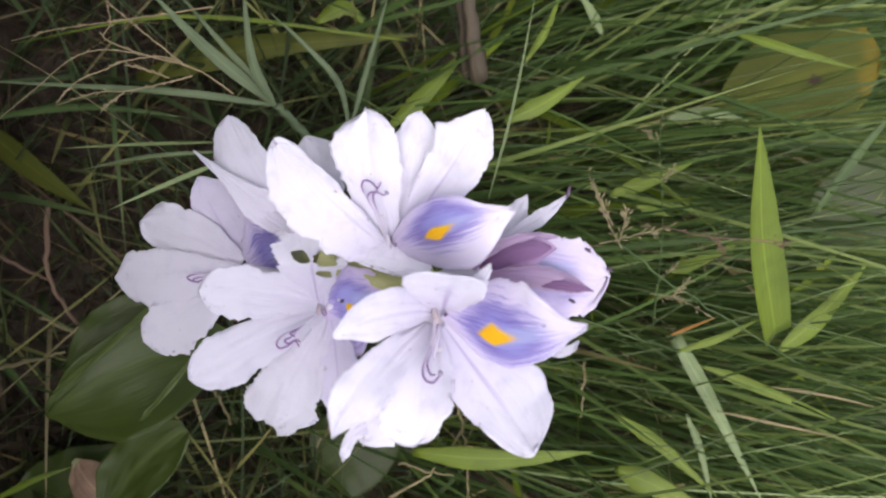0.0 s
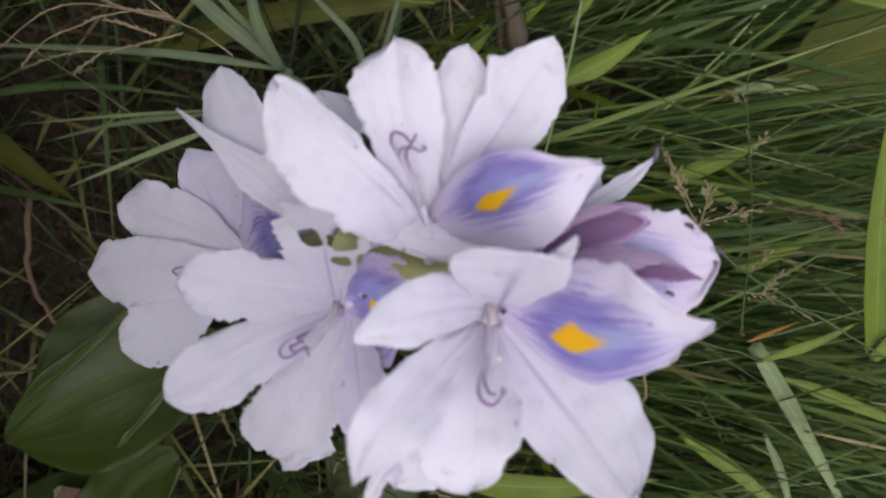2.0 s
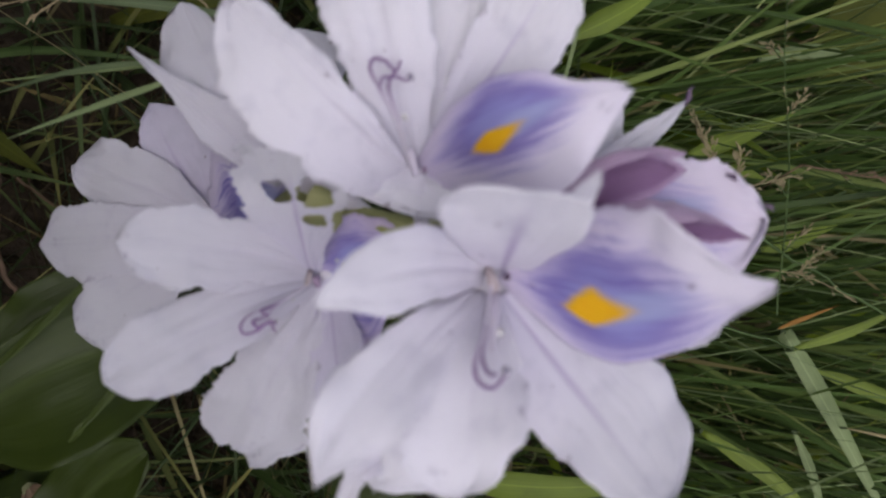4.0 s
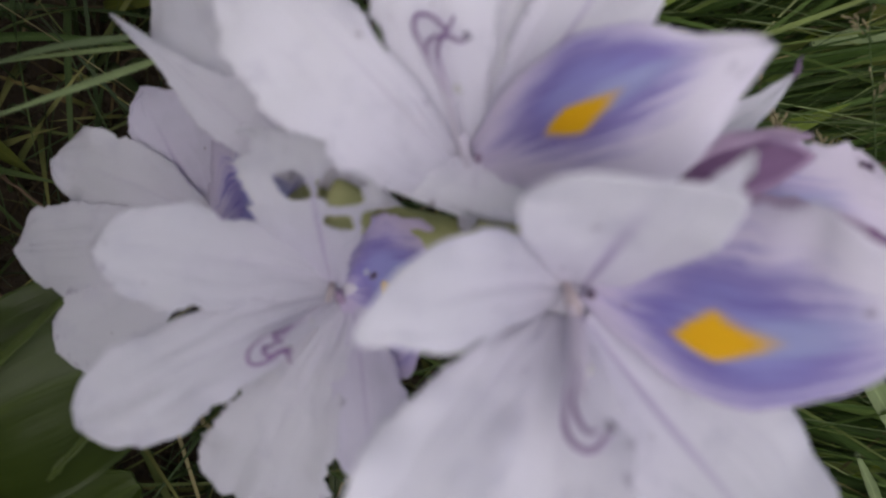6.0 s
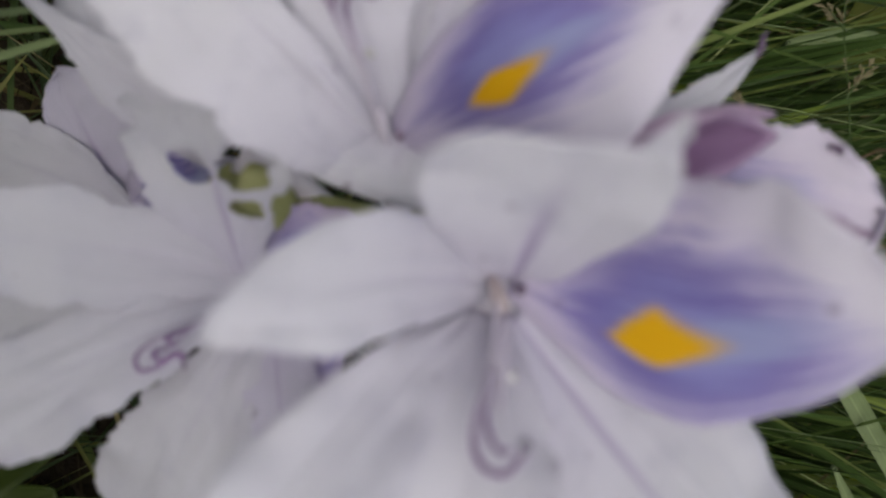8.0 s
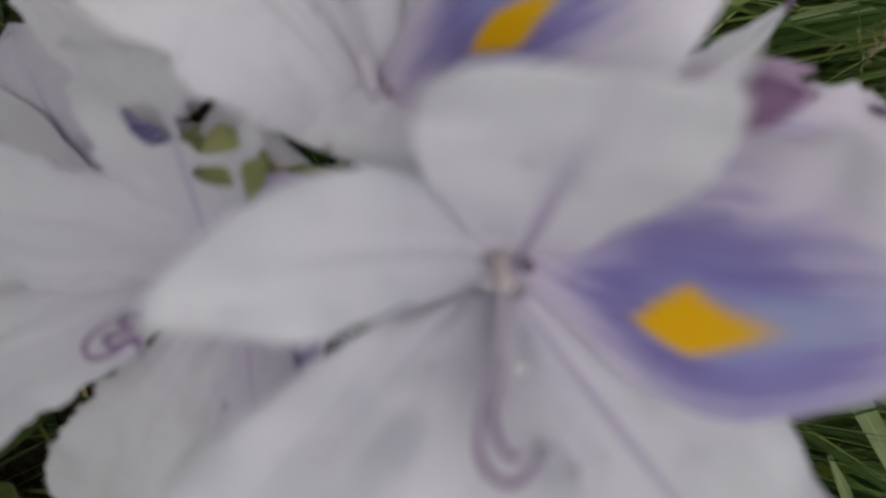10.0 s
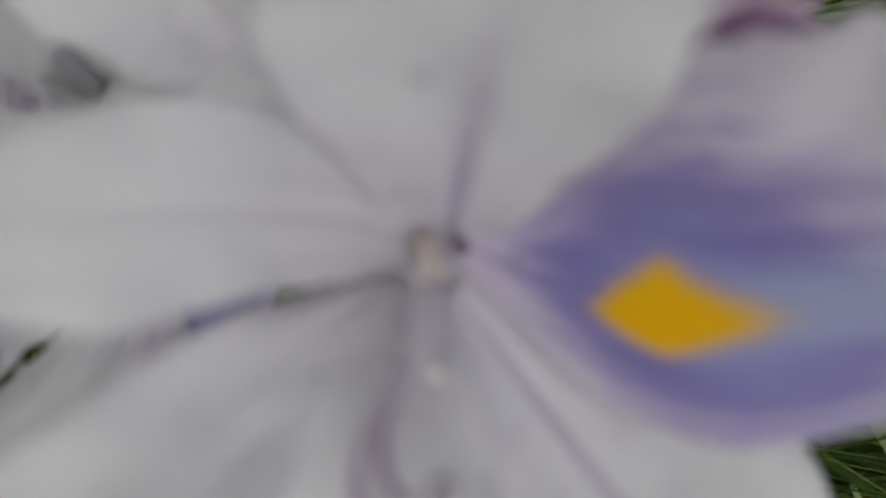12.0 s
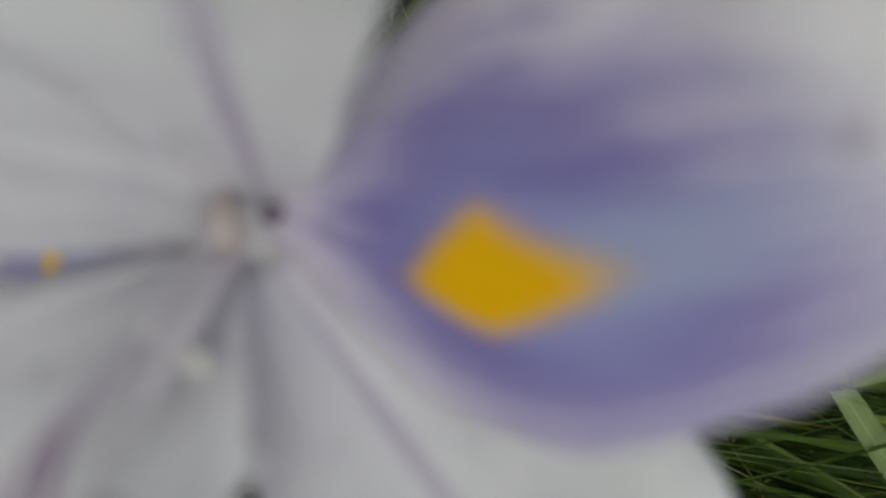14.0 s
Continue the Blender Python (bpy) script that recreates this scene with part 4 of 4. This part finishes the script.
# single blades that stand out
blade([(15.21, -3.90, 29.50), (11.91, 0.23, 24.00), (9.77, 3.77, 19.90)], (1.77), GRASS_FRESH, "broad fresh green grass leaf with a pale midrib", neck=0.85)
blade([(10.99, -4.20, 30.50), (12.73, -7.33, 30.50), (15.13, -12.01, 30.50)], (0.78), GRASS_PALE, "pale green flattened grass leaf", neck=0.75)
twig([(-4.42, 2.82, 29.00), (-5.78, 4.76, 27.00), (-6.67, 5.70, 25.60)], (0.53), GRASS_BLUE, "jointed blue-green grass stem with a swollen node", "grass_plant", "grass plant")
for pts, w in (([(-6.64, 5.68, 25.50), (-10.44, 6.00, 24.60), (-17.76, 6.29, 24.00)], (0.33)), ([(-6.64, 5.68, 25.50), (-8.93, 7.57, 24.60), (-11.23, 9.91, 24.00)], (0.57)), ([(-6.64, 5.68, 25.50), (-7.25, 7.14, 24.60), (-7.49, 10.12, 24.00)], (0.46)), ([(-7.02, 6.28, 25.50), (-8.42, 7.80, 25.00), (-10.40, 10.12, 24.50)], (0.29))):
    blade(pts, w, GRASS_BLUE, "blue-green grass leaf growing from a stem node", 0.4)
blade([(-3.95, 4.85, 27.50), (-4.36, 6.89, 27.00), (-5.55, 8.27, 26.50), (-7.16, 9.71, 26.00)], (0.31), GRASS_BLUE, "curved narrow blue-green grass blade")
blade([(-4.03, 5.18, 28.00), (-3.23, 7.74, 27.50), (-2.22, 10.91, 27.00)], (0.28), GRASS_BLUE, "narrow upright blue-green grass blade")
blade([(-2.72, 6.25, 33.00), (-0.69, 8.13, 33.00), (1.39, 10.44, 33.00)], (0.98), GRASS_FRESH, "short fresh green grass leaf")
blade([(2.50, 5.10, 25.74), (4.10, 5.86, 25.74), (5.70, 6.92, 25.74)], (0.80), GRASS_FRESH, "broad fresh green grass leaf")
blade([(4.10, 9.29, 32.00), (5.16, 10.97, 32.00), (5.92, 12.93, 32.00)], (0.45), GRASS_FRESH, "bent fresh green grass blade")
blade([(7.88, 10.69, 32.00), (7.32, 11.81, 32.00), (6.62, 12.93, 32.00)], (0.56), GRASS_PALE, "pale green grass leaf tip")
blade([(1.74, 1.95, 24.50), (2.65, 5.49, 24.00), (3.46, 9.70, 23.50)], (0.12), GRASS_PALE, "long thin pale grass stalk", 0.6)
blade([(-16.60, 9.30, 35.00), (-9.60, 10.60, 34.00), (-1.20, 10.95, 33.00)], (1.75), OLIVE, "long broad green grass leaf lying flat")
blade([(-1.77, 10.19, 31.50), (-12.14, 10.99, 30.50), (-19.81, 9.39, 29.50)], (0.24), GRASS_FRESH, "thin yellow-green flower stalk of grass", 0.6)
blade([(-7.07, 12.66, 36.00), (-5.49, 13.44, 36.00), (-4.17, 12.34, 36.00)], (1.07), GRASS_FRESH, "small bent light green leaf")
blade([(-8.41, 3.93, 23.76), (-11.75, 4.00, 24.64), (-15.52, 3.96, 25.52)], (0.15), GRASS_PALE, "thin pale green grass blade")
blade([(-7.05, 3.18, 20.94), (-9.80, 3.05, 21.33), (-12.57, 2.69, 22.12)], (0.17), GRASS_BLUE, "thin pale green grass blade")
blade([(-7.08, 3.05, 21.60), (-8.83, 2.12, 20.80), (-10.31, 1.18, 19.80)], (0.19), GRASS_PALE, "pale folded grass blade with a withered tip", 0.5)
blade([(-22.94, 6.14, 31.00), (-17.51, 6.93, 31.50), (-11.89, 6.42, 32.00)], (0.43), GRASS, "narrow mid-green grass blade")
blade([(-23.98, 6.85, 32.40), (-19.99, 3.90, 31.50), (-16.85, 1.80, 31.05)], (1.35), OLIVE, "dull yellow-green grass leaf")
blade([(-22.39, -4.32, 31.00), (-20.76, -5.95, 31.00), (-19.27, -7.85, 31.00)], (0.49), GRASS, "narrow mid-green grass blade")
blade([(-19.27, -10.75, 27.00), (-17.14, -9.68, 27.00), (-15.77, -9.28, 27.50)], (0.33), GRASS_FRESH, "thin yellow-green grass blade")
blade([(13.75, 10.49, 31.00), (16.20, 9.23, 30.00), (19.16, 8.20, 29.50)], (0.53), GRASS_FRESH, "yellowing narrow grass blade tip")
blade([(11.80, 6.89, 34.00), (14.19, 7.18, 34.00), (16.21, 6.71, 34.00)], (0.72), GRASS_PALE, "pale grey-green grass leaf")
blade([(17.83, 1.66, 31.00), (19.36, 4.50, 30.00), (20.74, 6.64, 29.00)], (0.55), GRASS, "broad light green grass leaf")
blade([(8.82, 2.86, 34.00), (10.91, 3.61, 34.00), (13.23, 4.56, 34.00)], (0.89), GRASS_FRESH, "single fresh green grass leaf")
blade([(9.89, 2.17, 33.00), (10.73, 2.00, 33.00), (11.63, 1.65, 33.00)], (0.52), GRASS_FRESH, "small yellow-green grass leaf")
blade([(12.84, -5.76, 33.00), (16.13, -7.09, 32.50), (20.09, -8.72, 32.00)], (0.66), GRASS_FRESH, "fresh yellow-green grass leaf")
blade([(8.58, -8.25, 32.00), (10.66, -9.64, 31.50), (13.21, -11.93, 31.00)], (0.76), GRASS_FRESH, "single fresh green grass leaf")
blade([(8.32, -10.57, 31.00), (10.05, -11.20, 30.50), (13.31, -12.86, 30.00)], (1.31), GRASS_FRESH, "broad yellow-green grass leaf")
blade([(12.09, -8.25, 32.00), (12.79, -10.07, 32.00), (13.41, -12.88, 32.00)], (0.45), GRASS_PALE, "narrow pale grass blade")
blade([(15.28, -6.42, 30.00), (17.78, -6.81, 30.00), (20.93, -7.55, 30.00)], (0.16), STRAW, "dry straw-coloured blade of grass")
blade([(12.36, -7.30, 29.00), (15.15, -7.91, 29.00), (18.71, -8.67, 29.00)], (0.15), STRAW, "dry straw-coloured blade of grass")
blade([(10.57, -4.02, 30.00), (11.47, -3.66, 30.00), (12.73, -3.18, 30.00)], 0.2, RUST, "orange withered blade tip")
blade([(-1.47, -9.76, 31.00), (2.57, -9.92, 30.50), (7.00, -9.44, 30.00)], (1.21), GRASS_FRESH, "broad green grass leaf under the blooms")
blade([(17.24, -5.18, 33.00), (19.27, -3.44, 33.00), (21.87, -0.55, 33.00)], (1.16), GRASS_FRESH, "broad fresh green grass leaf")
blade([(11.80, -1.16, 34.00), (13.29, -0.72, 34.00), (16.27, 0.63, 34.00)], (0.77), GRASS_FRESH, "single fresh green grass leaf")
blade([(10.60, -4.60, 29.00), (12.30, -3.90, 28.50), (13.84, -2.99, 28.00)], 0.42, GRASS_FRESH, "broad yellow-green grass leaf")
broad_leaf((16.19, 7.53, 38.00), (20.30, 10.74, 37.00), (24.70, 10.34, 36.50), (0.65, 1.95, 2.92, 3.18, 2.92, 2.34, 1.30), (0.65, 1.62, 2.59, 2.79, 2.72, 2.27, 1.30), LEAF_YELLOW, "ageing yellow-green hyacinth leaf with a brown spot")
broad_leaf((24.15, 0.04, 42.00), (25.81, 3.19, 40.00), (30.02, 3.89, 40.00), (0.70, 2.10, 2.98, 3.16, 2.63, 1.93, 1.05), (0.70, 1.75, 2.45, 2.63, 2.45, 1.75, 1.05), LEAF, "dark green hyacinth leaf deep in the grass")
broad_leaf((-2.65, -9.44, 36.00), (-5.03, -11.01, 35.00), (-6.97, -12.11, 35.50), (0.61, 1.84, 2.30, 2.45, 2.15, 1.53, 0.92), (0.61, 1.53, 2.15, 2.30, 2.15, 1.53, 0.92), LEAF, "dark green rounded leaf under the blooms")
broad_leaf((-15.45, -10.39, 33.00), (-18.35, -12.31, 32.00), (-21.43, -12.88, 32.00), (0.56, 1.40, 1.96, 1.96, 1.68, 1.12, 0.56), (0.56, 1.40, 1.96, 1.96, 1.68, 1.12, 0.56), LEAF, "dark green hyacinth leaf near the soil")

broad_leaf((-17.60, -10.30, 31.00), (-16.80, -11.20, 30.60), (-15.90, -12.30, 30.80), (0.30, 0.80, 1.05, 1.05, 0.85, 0.60, 0.30), (0.30, 0.80, 1.00, 1.00, 0.80, 0.55, 0.30), STEM_BROWN, "withered brown leaf lying in the undergrowth")

# woody stems, roots and straw
twig([(1.75, 8.60, 31.50), (1.47, 10.08, 31.00), (1.02, 12.86, 30.50)], (1.03), REED, "thick dry brown reed stem")
twig([(1.25, 8.86, 32.50), (1.01, 10.69, 32.00), (0.61, 13.28, 31.50)], (0.62), REED, "thick dry brown reed stem")
twig([(-19.62, 2.27, 31.97), (-19.56, -1.37, 31.97), (-18.47, -3.82, 32.47)], (0.30), STEM_BROWN, "dry brown forked plant root")
twig([(-22.81, 0.03, 31.97), (-20.85, -0.95, 31.97), (-19.50, -1.49, 31.97)], (0.24), STEM_BROWN, "dry brown forked plant root")
twig([(-20.92, 3.21, 32.97), (-18.90, 1.62, 32.97), (-16.70, -0.41, 33.47)], (0.17), STEM_BROWN, "thin dry brown root")
twig([(-22.10, -5.82, 30.97), (-19.93, -5.40, 30.97), (-18.44, -5.04, 31.47)], (0.24), STRAW, "pale dry stalk of straw")
twig([(-20.01, -3.34, 31.97), (-19.18, -3.76, 31.97), (-18.19, -4.17, 31.97)], (0.25), STRAW, "short dry brown stalk")
twig([(7.12, 0.38, 27.00), (10.56, -2.11, 27.00), (14.86, -4.76, 27.00)], (0.12), GRASS, "thin dark green grass stalk", "grass_plant", "grass plant")
twig([(5.55, -2.92, 28.00), (7.76, -3.66, 28.00), (10.21, -4.44, 28.00)], (0.12), GRASS, "thin dark green grass stalk", "grass_plant", "grass plant")
twig([(-2.55, -11.93, 31.00), (-1.06, -11.11, 31.00), (-0.33, -10.52, 31.00)], (0.19), STRAW, "dry forked straw-coloured twig")
twig([(-2.15, -10.25, 31.00), (-0.65, -10.71, 31.00), (0.43, -10.90, 31.00)], (0.14), STRAW, "thin dry straw-coloured twig")
twig([(0.62, -7.27, 32.00), (1.07, -9.51, 32.00), (1.29, -12.88, 32.00)], (0.17), STRAW, "thin pale upright straw")
twig([(-5.32, -8.51, 33.00), (-5.90, -9.37, 33.00), (-6.48, -10.10, 33.00)], (0.17), STRAW, "thin pale piece of straw")
twig([(-11.69, -7.20, 33.00), (-11.25, -8.07, 33.00), (-10.76, -8.94, 33.00)], (0.20), STRAW, "thin pale piece of straw")
twig([(6.82, -5.41, 31.00), (6.74, -6.77, 31.00), (6.63, -8.13, 31.00)], (0.14), STRAW, "thin pale upright straw")

# seed heads
seed_head([(-8.17, 6.05, 25.00), (-9.13, 6.73, 24.79), (-10.06, 7.06, 24.57), (-11.99, 7.46, 24.36), (-13.02, 7.43, 24.14), (-13.90, 6.99, 23.93), (-15.03, 5.87, 23.71), (-16.15, 4.78, 23.50)], 0.07, TAN, "dry branching straw-coloured seed head", 190, 0.10, 21,
          [[(-9.52, 6.84, 24.30), (-10.46, 7.19, 24.14), (-11.80, 7.00, 23.98), (-12.57, 6.60, 23.82), (-13.46, 6.14, 23.66), (-14.13, 5.24, 23.50)],
           [(-9.45, 6.52, 24.30), (-10.30, 6.23, 24.10), (-11.76, 5.84, 23.90), (-12.72, 5.76, 23.70), (-14.07, 5.24, 23.50)],
           [(-8.70, 9.17, 24.40), (-10.94, 8.78, 24.27), (-12.69, 8.44, 24.05), (-14.26, 8.12, 23.83), (-15.80, 7.62, 23.60)],
           [(-9.77, 7.00, 24.20), (-10.57, 7.10, 24.08), (-11.79, 7.45, 23.96), (-12.55, 7.83, 23.84), (-12.24, 8.33, 23.72), (-12.34, 9.09, 23.60)],
           [(-9.77, 6.95, 24.20), (-10.42, 7.48, 24.05), (-11.34, 8.22, 23.90), (-11.97, 8.76, 23.75), (-12.31, 9.09, 23.60)],
           [(-10.23, 6.40, 24.10), (-10.78, 6.56, 23.90), (-11.60, 6.78, 23.70)],
           [(-11.71, 5.83, 23.80), (-12.06, 5.48, 23.65), (-12.37, 5.13, 23.50)]], None, 0.3)
seed_head([(8.15, -3.05, 25.00), (8.44, 0.89, 24.80), (8.31, 4.14, 24.70), (8.50, 6.97, 24.60)], (0.06), GRASS, "slender upright grass seed head with tan spikelets", 60, (0.13), 22,
          [[(8.36, 3.92, 24.70), (7.89, 4.44, 24.60)], [(8.31, 2.40, 24.70), (8.76, 3.04, 24.60)], [(8.39, 0.24, 24.80), (7.82, 0.89, 24.70)], [(8.28, -1.28, 24.80), (8.90, -0.63, 24.70)]], HUSK)
seed_head([(6.79, 0.02, 24.50), (6.22, 1.09, 24.40), (5.50, 2.79, 24.30)], (0.06), HUSK, "short dense tan grass seed head", 80, (0.15), 23, [[(6.44, 0.88, 24.40), (5.92, 1.94, 24.30)], [(6.65, 0.24, 24.40), (6.94, 1.30, 24.30)], [(5.90, 0.19, 24.40), (6.97, 0.45, 24.40), (8.48, 0.79, 24.30)]])
seed_head([(7.61, 0.81, 22.50), (9.10, 0.40, 21.80), (11.76, 0.25, 21.60)], (0.05), STEM_BROWN, "drooping reddish-brown grass seed head", 36, (0.12), 24, [[(8.91, 0.50, 21.80), (9.44, 0.02, 21.70)], [(10.39, 0.32, 21.70), (11.38, 0.09, 21.60)]])
seed_head([(8.34, -1.80, 26.00), (9.41, -2.01, 25.80), (10.68, -2.67, 25.60)], (0.05), HUSK, "thin drooping grass seed head", 40, (0.12), 25, [[(9.18, -1.90, 25.80), (9.71, -1.33, 25.70)]])
